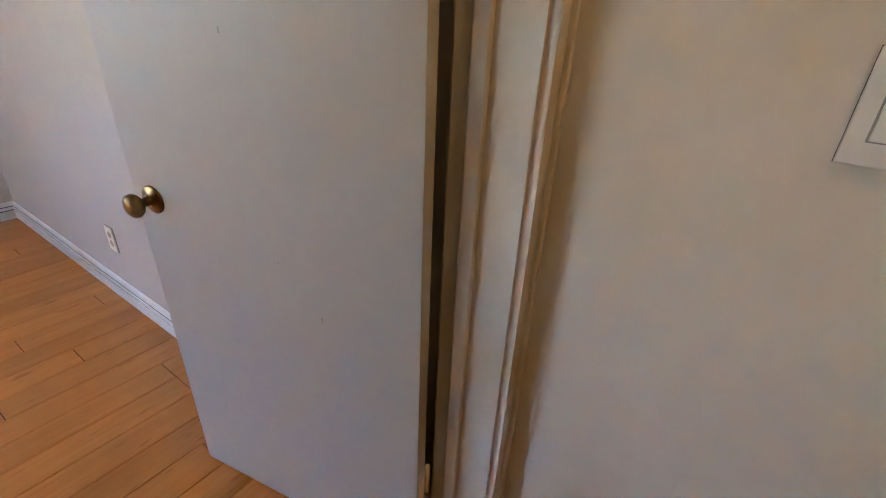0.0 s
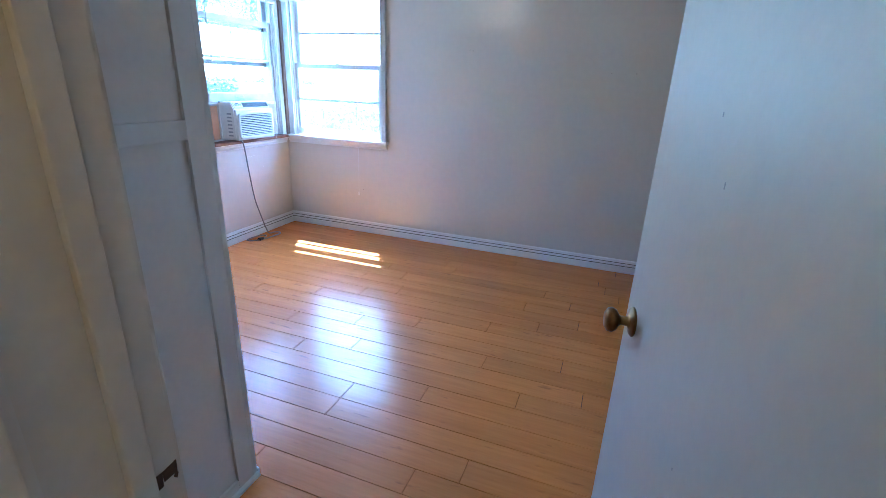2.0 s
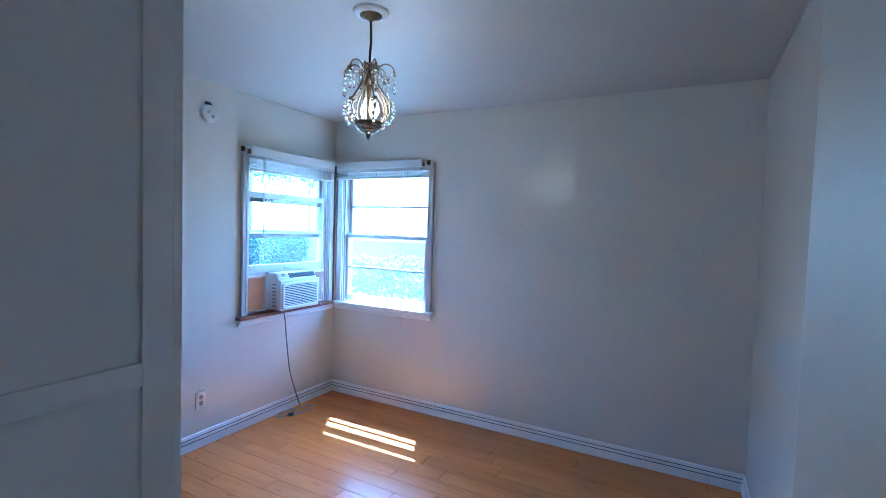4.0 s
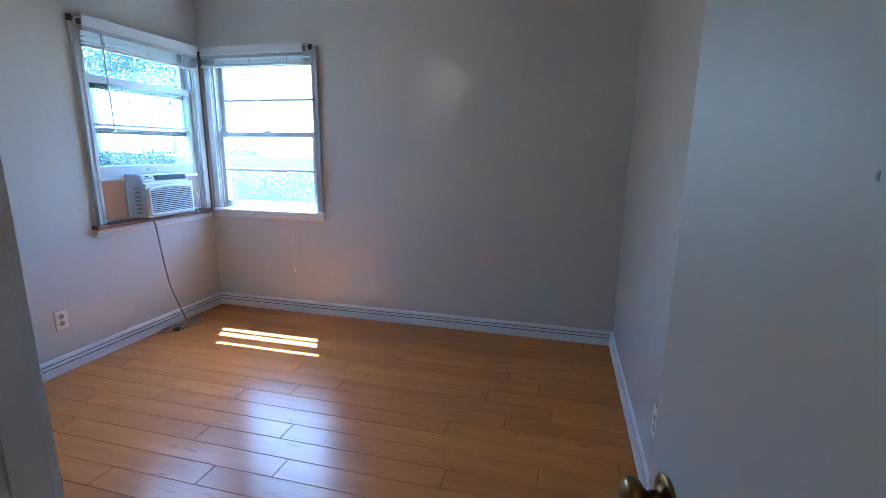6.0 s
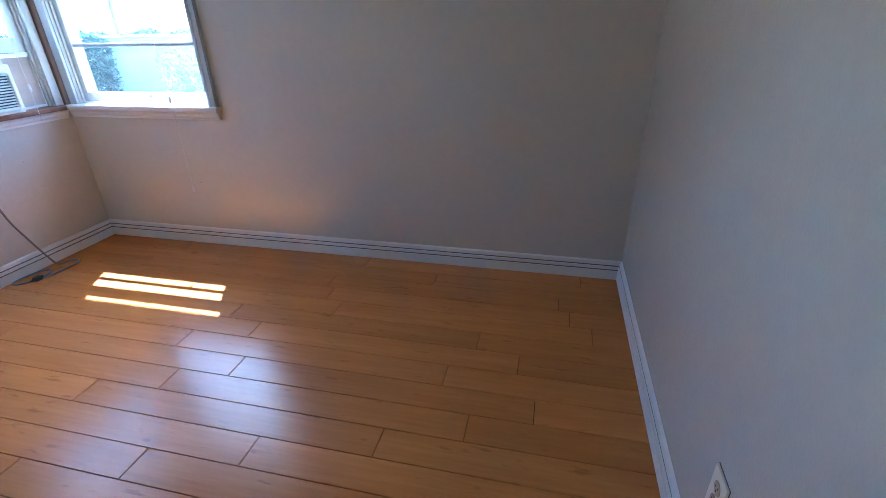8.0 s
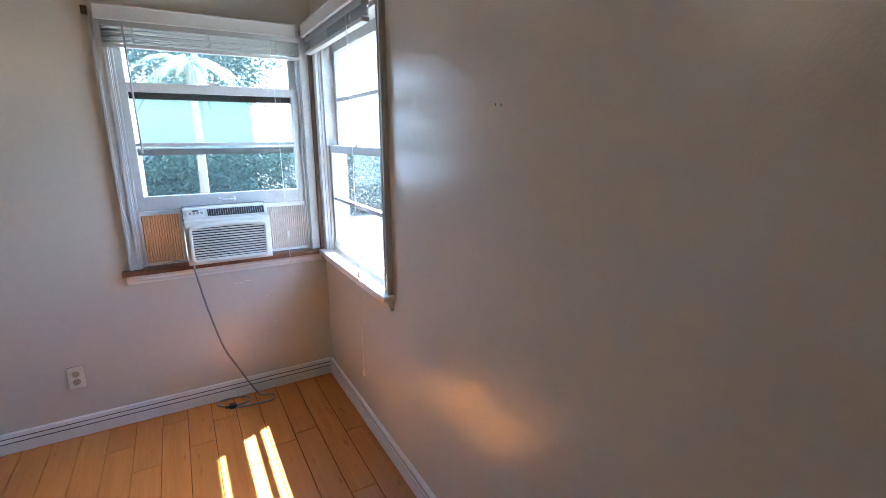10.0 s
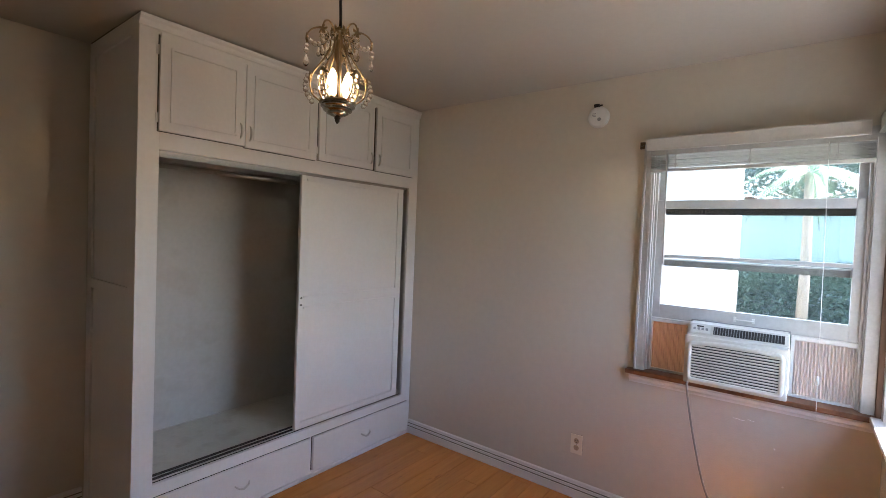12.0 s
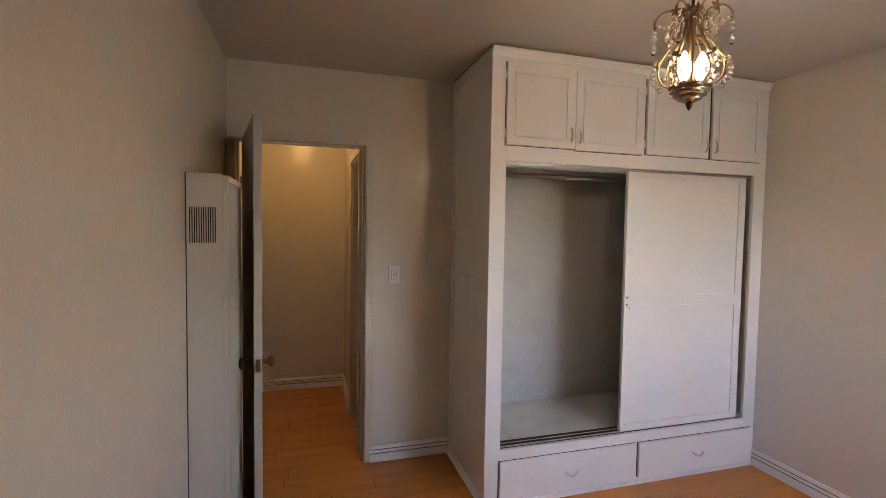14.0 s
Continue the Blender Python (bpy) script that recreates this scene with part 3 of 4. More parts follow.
def stool(parent, u_b, top, m_top, brown):
    """Inner sill board with an apron moulding below it."""
    part("sill", boxes(((0.0 if brown else 0.048, -0.052, top - 0.024), (u_b, 0.06, top)), bevel=0.006, seg=3), m_top, parent, "bare brown wooden sill" if brown else "white-painted sill")
    bm = bmesh.new()
    sweep(bm, ((0, 0.0), (0.012, 0.0), (0.014, 0.012), (0.022, 0.02), (0.024, 0.034), (0.034, 0.044), (0.034, 0.05), (0, 0.05)), (0.03, 0, top - 0.075), (u_b - 0.015, 0, top - 0.075), (0, -1, 0))
    part("apron", bm, M_TRIM, parent)


stool(win_n, 1.075, 0.862, M_TRIM, False)
stool(win_w, 1.062, 0.858, M_SILL, True)
setting("corner_post", boxes(((0.0, -0.034, WIN_Z0), (0.034, 0.0, WIN_Z1 + 0.04)), bevel=0.004), M_BROWNPOST, "narrow dark brown wooden post between two windows", "post")


def blind(name, m, u_a, u_b, z_bottom, count, label, group):
    """A raised venetian blind under a box valance."""
    ob = thing(name, m, label, "window blind", group)
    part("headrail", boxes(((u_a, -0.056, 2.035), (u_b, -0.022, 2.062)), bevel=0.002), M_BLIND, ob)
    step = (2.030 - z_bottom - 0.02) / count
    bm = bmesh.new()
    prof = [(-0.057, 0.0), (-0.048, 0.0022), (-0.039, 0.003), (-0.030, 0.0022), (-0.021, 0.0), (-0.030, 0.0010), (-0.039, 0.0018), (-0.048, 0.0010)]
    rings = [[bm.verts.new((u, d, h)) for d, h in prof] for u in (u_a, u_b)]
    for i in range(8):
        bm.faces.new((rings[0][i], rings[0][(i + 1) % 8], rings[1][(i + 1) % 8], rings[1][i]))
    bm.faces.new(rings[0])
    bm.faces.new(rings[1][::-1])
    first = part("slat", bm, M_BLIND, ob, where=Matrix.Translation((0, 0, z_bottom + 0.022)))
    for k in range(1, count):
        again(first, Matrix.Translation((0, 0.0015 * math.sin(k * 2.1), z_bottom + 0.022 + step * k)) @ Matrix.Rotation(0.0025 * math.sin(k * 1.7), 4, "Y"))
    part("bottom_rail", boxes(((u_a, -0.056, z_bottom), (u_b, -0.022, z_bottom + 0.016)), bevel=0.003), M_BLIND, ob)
    for f in (0.14, 0.5, 0.86):
        u = u_a + (u_b - u_a) * f
        part("ladder_cord", boxes(((u - 0.002, -0.0595, z_bottom - 0.001), (u + 0.002, -0.058, 2.04)), ((u - 0.007, -0.061, z_bottom + 0.03), (u + 0.007, -0.058, z_bottom + 0.042)), bevel=0.0004), M_BLIND, ob)
    return ob


def valance(name, m, u_a, u_b, label, group):
    ob = thing(name, m, label, "valance", group)
    bm = boxes(((u_a, -0.082, 2.056), (u_b, -0.070, 2.122)), bevel=0.003)
    box(bm, (u_a + 0.001, -0.086, 2.057), (u_b - 0.001, -0.082, 2.066), 0.0015)
    box(bm, (u_a + 0.001, -0.085, 2.113), (u_b - 0.001, -0.082, 2.121), 0.0015)
    part("front_board", bm, M_VALANCE, ob)
    part("top_board", boxes(((u_a, -0.070, 2.110), (u_b, -0.019, 2.122)), bevel=0.002), M_VALANCE, ob)
    part("end_board", boxes(((u_b - 0.009, -0.062, 2.066), (u_b - 0.001, -0.030, 2.098)), bevel=0.002), M_SILL, ob, "bare brown wooden end")
    part("bracket", boxes(((u_b + 0.022, -0.034, 2.078), (u_b + 0.047, -0.018, 2.115)), ((u_b + 0.027, -0.052, 2.092), (u_b + 0.042, -0.034, 2.100)), bevel=0.002), M_BRONZE, ob, "old brown curtain rod bracket")
    return ob


bl_n = blind("window_blind", NORTH, 0.065, 0.955, 1.975, 5, "white venetian blind drawn up tight under a valance", "raised blinds")
bl_w = blind("window_blind", WEST, 0.085, 0.985, 1.945, 9, "white venetian blind drawn up under a valance", "raised blinds")
valance("valance", NORTH, 0.085, 0.975, "white-painted box valance above a window", "valances")
valance("valance", WEST, 0.108, 1.000, "white-painted box valance above a window", "valances")
part("wand", tube(bmesh.new(), [(0.895, -0.085, 2.045), (0.893, -0.088, 1.75), (0.889, -0.088, 1.455)], 0.0045, 6), M_BLIND, bl_w, "clear tilt wand")
part("lift_cord", tube(bmesh.new(), curve_points([(0.243, -0.064, 2.04), (0.236, -0.068, 1.5), (0.231, -0.068, 1.00)], 3), 0.0016, 5), M_PLASTIC, bl_w)
part("cord_tassel", lathe(bmesh.new(), [(0.003, 0.0), (0.007, -0.006), (0.008, -0.035), (0.005, -0.04)], Matrix.Translation((0.231, -0.068, 1.0)), 10), M_PLASTIC, bl_w)
part("lift_cord", tube(bmesh.new(), curve_points([(0.230, -0.066, 0.96), (0.229, -0.062, 0.90), (0.228, -0.060, 0.80)], 3), 0.0013, 5), M_PLASTIC, bl_w)
part("lift_cord", tube(bmesh.new(), curve_points([(0.79, -0.062, 2.04), (0.797, -0.064, 1.4), (0.808, -0.064, 0.90), (0.80, -0.060, 0.40)], 4), 0.0016, 5), M_PLASTIC, bl_n)
part("cord_tassel", lathe(bmesh.new(), [(0.003, 0.0), (0.007, -0.006), (0.008, -0.03), (0.005, -0.036)], Matrix.Translation((0.80, -0.060, 0.40)), 10), M_PLASTIC, bl_n)
part("cord_tassel", lathe(bmesh.new(), [(0.003, 0.0), (0.008, -0.006), (0.009, -0.034), (0.005, -0.04)], Matrix.Translation((0.808, -0.064, 0.92)), 10), M_PLASTIC, bl_n)

# ---- window air conditioner ----
AC_Y0, AC_Y1, AC_Z0, AC_Z1, AC_X = -0.757, -0.335, 0.872, 1.166, 0.112
ac = thing("air_conditioner", (0.032, (AC_Y0 + AC_Y1) / 2, AC_Z0 - 0.0), "off-white window air conditioner with louvred front", "air conditioner")
hw, ah = (AC_Y1 - AC_Y0) / 2, AC_Z1 - AC_Z0
bm = bmesh.new()
prof = [(-0.33, 0.0), (0.075, 0.0), (0.075, ah - 0.05), (0.045, ah), (-0.33, ah)]
rings = [[bm.verts.new((x, s, z)) for x, z in prof] for s in (-hw + 0.004, hw - 0.004)]
for i in range(5):
    bm.faces.new((rings[0][i], rings[0][(i + 1) % 5], rings[1][(i + 1) % 5], rings[1][i]))
bm.faces.new(rings[0])
bm.faces.new(rings[1][::-1])
bmesh.ops.bevel(bm, geom=list(bm.edges), offset=0.006, segments=2, affect="EDGES")
part("body", bm, M_ACBODY, ac)
part("front_panel", boxes(((0.074, -hw, 0.0), (0.098, hw, 0.238)), bevel=0.012, seg=4), M_ACBODY, ac)


def bezel_loop(inset, x):
    """A rounded rectangle with an arched top, round the louvres."""
    y1, z1, z2, r = hw - 0.012 - inset, 0.010 + inset, 0.214 - inset, max(0.006, 0.030 - inset)
    loop = []
    for cy_, cz, a0 in ((y1 - r, z2 - r, 0), (-y1 + r, z2 - r, 90), (-y1 + r, z1 + r, 180), (y1 - r, z1 + r, 270)):
        loop += [(x, cy_ + r * math.cos(radians(a0 + 18 * i)), cz + r * math.sin(radians(a0 + 18 * i))) for i in range(6)]
        if a0 == 0:
            loop += [(x, (y1 - r) * (1 - k / 6), z2 + 0.010 * math.sin(math.pi * k / 12)) for k in range(1, 12)]
    return loop


bm = bmesh.new()
loops = [[bm.verts.new(v) for v in bezel_loop(i, x)] for i, x in ((0.0, 0.096), (0.002, 0.107), (0.006, 0.111), (0.018, 0.111), (0.021, 0.108), (0.022, 0.098))]
for p, q in zip(loops, loops[1:]):
    for i in range(len(p)):
        bm.faces.new((p[i], p[(i + 1) % len(p)], q[(i + 1) % len(p)], q[i])).smooth = True
part("grille_frame", bm, M_ACBODY, ac, "rounded white frame with an arched top")
part("louvre_recess", boxes(((0.0975, -hw + 0.032, 0.030), (0.0995, hw - 0.032, 0.197)), bevel=0.0005), M_ACDARK, ac)
slat_bm = boxes(((-0.005, -hw + 0.033, -0.0024), (0.005, hw - 0.033, 0.0024)), bevel=0.0008, seg=1)
first = part("louvre", slat_bm, M_ACBODY, ac, where=Matrix.Translation((0.104, 0, 0.040)) @ Matrix.Rotation(radians(14), 4, "Y"))
for k in range(1, 12):
    again(first, Matrix.Translation((0.104, 0, 0.040 + 0.0136 * k)) @ Matrix.Rotation(radians(14), 4, "Y"))
slope = Matrix.Translation((0.060, 0, ah - 0.024)) @ Matrix.Rotation(radians(59), 4, "Y")
part("control_panel", boxes(((-0.022, -hw + 0.02, 0.0), (0.022, -hw + 0.105, 0.004)), bevel=0.002), M_PLASTIC, ac, "white control panel with grey buttons", slope)
for k in range(4):
    part("button", boxes(((-0.006, -hw + 0.030 + 0.018 * k, 0.004), (0.006, -hw + 0.041 + 0.018 * k, 0.0065)), bevel=0.0012), M_ACGREY, ac, "", slope)
part("display", boxes(((-0.017, -hw + 0.045, 0.004), (-0.010, -hw + 0.075, 0.005))), M_BLACK, ac, "", slope)
part("top_vent", boxes(((-0.020, -hw + 0.118, 0.0), (0.020, hw - 0.02, 0.003)), bevel=0.001), M_ACDARK, ac, "dark slotted air outlet", slope)
vb = part("vent_fin", boxes(((-0.019, -0.0012, 0.003), (0.019, 0.0012, 0.0055))), M_ACGREY, ac, "", slope @ Matrix.Translation((0, -hw + 0.124, 0)))
for k in range(1, 24):
    again(vb, slope @ Matrix.Translation((0, -hw + 0.124 + 0.0115 * k, 0)))
for k in range(7):
    part("side_slot", boxes(((0.0, -hw + 0.0030, 0.03 + 0.028 * k), (0.045, -hw + 0.0045, 0.042 + 0.028 * k))), M_ACGREY, ac)


def side_curtain(y0, y1, label, m):
    """Pleated filler panel between the air conditioner and the window frame."""
    ob = thing("filler_panel", (0, (y0 + y1) / 2, 0.862), label, "filler panel", "filler panels")
    h, w = 1.153 - 0.862, abs(y1 - y0) / 2
    part("frame", boxes(((-0.052, -w, 0.0), (-0.028, -w + 0.014, h)), ((-0.052, w - 0.014, 0.0), (-0.028, w, h)), ((-0.052, -w + 0.014, h - 0.022), (-0.028, w - 0.014, h)), ((-0.052, -w + 0.014, 0), (-0.028, w - 0.014, 0.012)), bevel=0.002), M_PLASTIC, ob)
    n = max(6, round((2 * w - 0.028) / 0.0118))
    st = (2 * w - 0.028) / n
    pl = bmesh.new()
    sec = ((-0.047, 0.0), (-0.034, st * 0.5), (-0.047, st), (-0.0485, st), (-0.0355, st * 0.5), (-0.0485, 0.0))
    ring = [[pl.verts.new((x, y, z)) for x, y in sec] for z in (0.012, h - 0.022)]
    for i in range(6):
        pl.faces.new((ring[0][i], ring[0][(i + 1) % 6], ring[1][(i + 1) % 6], ring[1][i]))
    first = part("pleat", pl, m, ob, where=Matrix.Translation((0, -w + 0.014, 0)))
    for k in range(1, n):
        again(first, Matrix.Translation((0, -w + 0.014 + st * k, 0)))


side_curtain(-0.962, AC_Y0 - 0.002, "brown pleated accordion panel lit from outdoors", M_PLEAT)
side_curtain(AC_Y1 + 0.002, -0.088, "pale pinkish pleated accordion panel", M_PLEATPALE)
part("top_flange", boxes(((-0.08, -hw, ah - 0.012), (-0.055, hw, ah + 0.004)), bevel=0.001), M_ACGREY, ac)
cord = thing("power_cord", (0.03, -0.73, 0.0), "grey power cord hanging from air conditioner to floor", "cable")
pts = [(0.115, -0.735, 0.876), (0.150, -0.732, 0.84), (0.142, -0.698, 0.63), (0.122, -0.642, 0.38), (0.105, -0.578, 0.225), (0.09, -0.510, 0.075), (0.085, -0.47, 0.012), (0.10, -0.41, 0.007), (0.14, -0.395, 0.007), (0.172, -0.43, 0.007),
       (0.166, -0.52, 0.007), (0.155, -0.60, 0.007), (0.10, -0.69, 0.007), (0.05, -0.71, 0.007), (0.035, -0.66, 0.007), (0.05, -0.56, 0.007), (0.10, -0.53, 0.009), (0.13, -0.57, 0.012), (0.135, -0.615, 0.012)]
part("flex", at(tube(bmesh.new(), curve_points(pts, 6), 0.0052, 8), -0.03, 0.73), M_CORD, cord)
part("plug", at(boxes(((0.12, -0.655, 0.002), (0.15, -0.615, 0.024)), ((0.126, -0.675, 0.009), (0.128, -0.655, 0.015)), ((0.142, -0.675, 0.009), (0.144, -0.655, 0.015)), bevel=0.0008), -0.03, 0.73), M_BLACK, cord, "dark plug")

# ---- built-in closet ----
CX, CY = 1.916, -2.695
closet = thing("built_in_closet", (0, CY, 0), "white-painted built-in closet with sliding door, cupboards and drawers", "closet")


def cpart(name, bm, m, parent=None, label=""):
    bmesh.ops.translate(bm, verts=bm.verts, vec=(0, -CY, 0))
    return part(name, bm, m, parent or closet, label)


BK = -L + 0.002
cpart("side_panel", boxes(((CX - 0.022, BK, 0), (CX - 0.011, CY - 0.02, H - 0.012))), M_CABINET)
side = boxes(((CX - 0.011, CY - 0.085, 0.0), (CX, CY - 0.02, H - 0.006)), ((CX - 0.011, BK, 0.0), (CX, BK + 0.07, H - 0.006)), ((CX - 0.011, BK + 0.07, 1.208), (CX, CY - 0.085, 1.258)), ((CX - 0.011, BK + 0.07, 0.0), (CX, CY - 0.085, 0.05)), ((CX - 0.011, BK + 0.07, 2.42), (CX, CY - 0.085, H - 0.006)), bevel=0.0015)
cpart("side_frame", side, M_CABINET)
cpart("shoe_moulding", sweep(bmesh.new(), ((0, 0), (0.014, 0), (0.013, 0.008), (0.008, 0.013), (0, 0.015)), (CX, BK + 0.017, 0), (CX, CY + 0.0, 0), (1, 0, 0)), M_TRIM)
fr = boxes(((1.826, CY - 0.02, 0), (CX, CY, H - 0.01)), ((0.001, CY - 0.02, 0), (0.094, CY, H - 0.01)), ((0.094, CY - 0.02, 1.906), (1.826, CY, 1.988)), ((0.094, CY - 0.02, 2.42), (1.826, CY, H - 0.01)), ((0.094, CY - 0.02, 0.258), (1.826, CY, 0.318)), ((0.094, CY - 0.02, 0.0), (1.826, CY, 0.043)), ((0.914, CY - 0.02, 0.043), (0.940, CY, 0.258)), ((0.935, CY - 0.02, 1.988), (0.955, CY, 2.42)), bevel=0.0015)
cpart("face_frame", fr, M_CABINET)
cpart("crown", sweep(bmesh.new(), ((0, 0), (0.006, 0.0), (0.012, 0.012), (0.014, 0.024), (0.024, 0.034), (0.026, 0.046), (0, 0.046)), (0.001, CY, H - 0.056), (CX + 0.004, CY, H - 0.056), (0, 1, 0)), M_CABINET)
cpart("toe_strip", boxes(((0.02, CY, 0.0), (CX, CY + 0.012, 0.022)), bevel=0.003), M_CABINET)
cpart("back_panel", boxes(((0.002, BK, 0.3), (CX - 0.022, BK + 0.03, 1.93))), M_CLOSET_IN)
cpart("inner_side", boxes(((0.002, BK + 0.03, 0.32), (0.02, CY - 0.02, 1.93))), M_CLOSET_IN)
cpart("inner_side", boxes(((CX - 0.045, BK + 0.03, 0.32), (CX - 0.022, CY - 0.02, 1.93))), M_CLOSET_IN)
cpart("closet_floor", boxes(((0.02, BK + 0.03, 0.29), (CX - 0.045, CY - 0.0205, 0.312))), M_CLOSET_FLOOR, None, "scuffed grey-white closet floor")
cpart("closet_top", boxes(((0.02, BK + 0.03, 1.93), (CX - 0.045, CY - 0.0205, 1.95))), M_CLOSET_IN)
# Black sheet close behind the doors supplies the cupboard's inner shade.
cpart("cupboard_shade", boxes(((0.095, CY - 0.035, 1.951), (CX - 0.095, CY - 0.022, H - 0.012))), M_DARK, None, "dark sheet in place of the shaded cupboard inside")
# Solid dark strips paint the shaded crack between closet and ceiling.
cpart("top_gap_shade", boxes(((0.002, CY - 0.3, H - 0.0098), (CX - 0.002, CY + 0.004, H - 0.001))), M_DARK, None, "dark strip drawn as the shaded gap under the ceiling")
cpart("top_gap_shade", boxes(((CX - 0.02, BK + 0.02, H - 0.0058), (CX + 0.001, CY - 0.302, H - 0.001))), M_DARK)
cpart("track", boxes(((0.094, CY - 0.10, 1.884), (1.826, CY - 0.095, 1.93)), ((0.094, CY - 0.062, 1.884), (1.826, CY - 0.057, 1.93)), ((0.094, CY - 0.0245, 1.89), (1.826, CY - 0.0205, 1.93))), M_NICKEL, None, "dull metal top track")
cpart("track", boxes(((0.094, CY - 0.10, 0.312), (1.826, CY - 0.094, 0.322)), ((0.094, CY - 0.064, 0.312), (1.826, CY - 0.058, 0.322)), ((0.094, CY - 0.026, 0.312), (1.826, CY - 0.021, 0.320))), M_DARK, None, "dark bottom track")
cpart("hanging_rod", tube(bmesh.new(), [(0.02, -3.03, 1.872), (CX - 0.045, -3.03, 1.872)], 0.014, 12), M_NICKEL)


def panel_lines(bm, x0, x1, z0, z1, y, w=0.010, proud=0.005, both=True):
    """Thin mouldings laid as a rectangle on a door; without both, one upright is left off."""
    box(bm, (x0, y, z0), (x1, y + proud, z0 + w))
    box(bm, (x0, y, z1 - w), (x1, y + proud, z1))
    box(bm, (x0, y, z0 + w), (x0 + w, y + proud, z1 - w))
    if both:
        box(bm, (x1 - w, y, z0 + w), (x1, y + proud, z1 - w))


def sliding(x0, x1, y, label):
    d = cpart("sliding_door", boxes(((x0, y - 0.024, 0.322), (x1, y, 1.903)), bevel=0.0015), M_CABINET, None, label)
    bm = bmesh.new()
    for z0, z1 in ((0.355, 1.085), (1.138, 1.872)):
        panel_lines(bm, x0 + 0.05, x1 - 0.035, z0, z1, y, 0.012, 0.007, False)
    cpart("moulding", bm, M_CABINET, d)
    for zz in (1.097, 1.140):
        cpart("screw_hole", lathe(bmesh.new(), [(0.006, 0.0), (0.006, 0.0012)], Matrix.Translation((x1 - 0.018, y, zz)) @ Matrix.Rotation(radians(-90), 4, "X"), 10), M_DARK, d)
    return d


sliding(0.124, 1.026, CY - 0.028, "white-painted sliding closet door with two moulded panels")
sliding(0.105, 0.985, CY - 0.066, "second sliding closet door behind the first")


def bow_handle(x, z, y, upright):
    bm = bmesh.new()
    if upright:
        tube(bm, curve_points([(x, y, z + 0.040), (x, y + 0.012, z + 0.026), (x, y + 0.018, z), (x, y + 0.012, z - 0.026), (x, y, z - 0.040)], 4), [0.003 + 0.004 * math.sin(math.pi * i / 16) for i in range(17)], 8)
    else:
        tube(bm, curve_points([(x - 0.042, y, z + 0.012), (x - 0.030, y + 0.014, z + 0.002), (x, y + 0.020, z - 0.010), (x + 0.030, y + 0.014, z + 0.002), (x + 0.042, y, z + 0.012)], 4), [0.003 + 0.003 * math.sin(math.pi * i / 16) for i in range(17)], 8)
    return bm


for x0, x1, hx, hinge_x, shift in ((1.422, 1.834, 1.447, 1.840, 0.0), (0.966, 1.418, 1.394, 0.961, -0.006), (0.490, 0.944, 0.514, 0.949, 0.0), (0.066, 0.464, 0.440, 0.061, -0.002)):
    y = CY + 0.019
    d = cpart("cupboard_door", boxes(((x0, CY + 0.001, 1.990 + shift), (x1, y, 2.424 + shift)), bevel=0.003), M_CABINET)
    # Dark sheet slightly larger than the door paints a shade line round it.
    cpart("shadow_gap", boxes(((x0 - 0.004, CY + 0.0004, 1.987 + shift), (x1 + 0.004, CY + 0.0009, 2.428 + shift))), M_DARK, d)
    bm = bmesh.new()
    panel_lines(bm, x0 + 0.045, x1 - 0.045, 2.035 + shift, 2.378 + shift, y, 0.011, 0.006)
    cpart("moulding", bm, M_CABINET, d)
    cpart("handle", bow_handle(hx, 2.066 + shift, y, True), M_SILVER, d, "worn silver bow handle")
    for zz in (2.05, 2.36):
        cpart("hinge", boxes(((hinge_x - 0.006, CY + 0.0005, zz - 0.022), (hinge_x + 0.006, CY + 0.006, zz + 0.022)), bevel=0.002), M_CABINET, d)
# Solid dark strip paints the shade between the last two doors.
cpart("door_gap_shade", boxes(((0.4645, CY + 0.0005, 1.990), (0.4895, CY + 0.004, 2.420))), M_DARK, None, "dark strip drawn as the shaded gap beside a cupboard door left ajar")
for x0, x1 in ((0.938, 1.830), (0.036, 0.916)):
    y = CY + 0.018
    d = cpart("drawer", boxes(((x0, CY + 0.0005, 0.046), (x1, y, 0.256)), bevel=0.004, seg=3), M_CABINET)
    # Same painted shade line round the drawer front.
    cpart("shadow_gap", boxes(((x0 - 0.003, CY + 0.0002, 0.042), (x1 + 0.006, CY + 0.0004, 0.259))), M_DARK, d)
    cpart("handle", bow_handle((x0 + x1) / 2, 0.142, y, False), M_SILVER, d, "silver crescent pull")

# ---- wall heater ----
HX, HY0, HY1, HZ = 3.146, -2.395, -2.770, 1.742
heater = thing("wall_heater", (W, (HY0 + HY1) / 2, 0.0), "tall off-white metal gas wall heater with grille front", "wall heater")


def hpart(name, bm, m, label="", where=None):
    if where is None:
        bmesh.ops.translate(bm, verts=bm.verts, vec=(-W, -(HY0 + HY1) / 2, 0))
    return part(name, bm, m, heater, label, where)


hpart("side_panel", boxes(((3.168, HY0 - 0.002, 0.02), (W - 0.004, HY0, HZ)), bevel=0.0008), M_HEATER)
hpart("side_panel", boxes(((3.168, HY1, 0.02), (W - 0.004, HY1 + 0.002, HZ)), bevel=0.0008), M_HEATER)
hpart("top_panel", boxes(((3.168, HY1 + 0.002, HZ - 0.004), (W - 0.004, HY0 - 0.002, HZ)), bevel=0.0008), M_HEATER)
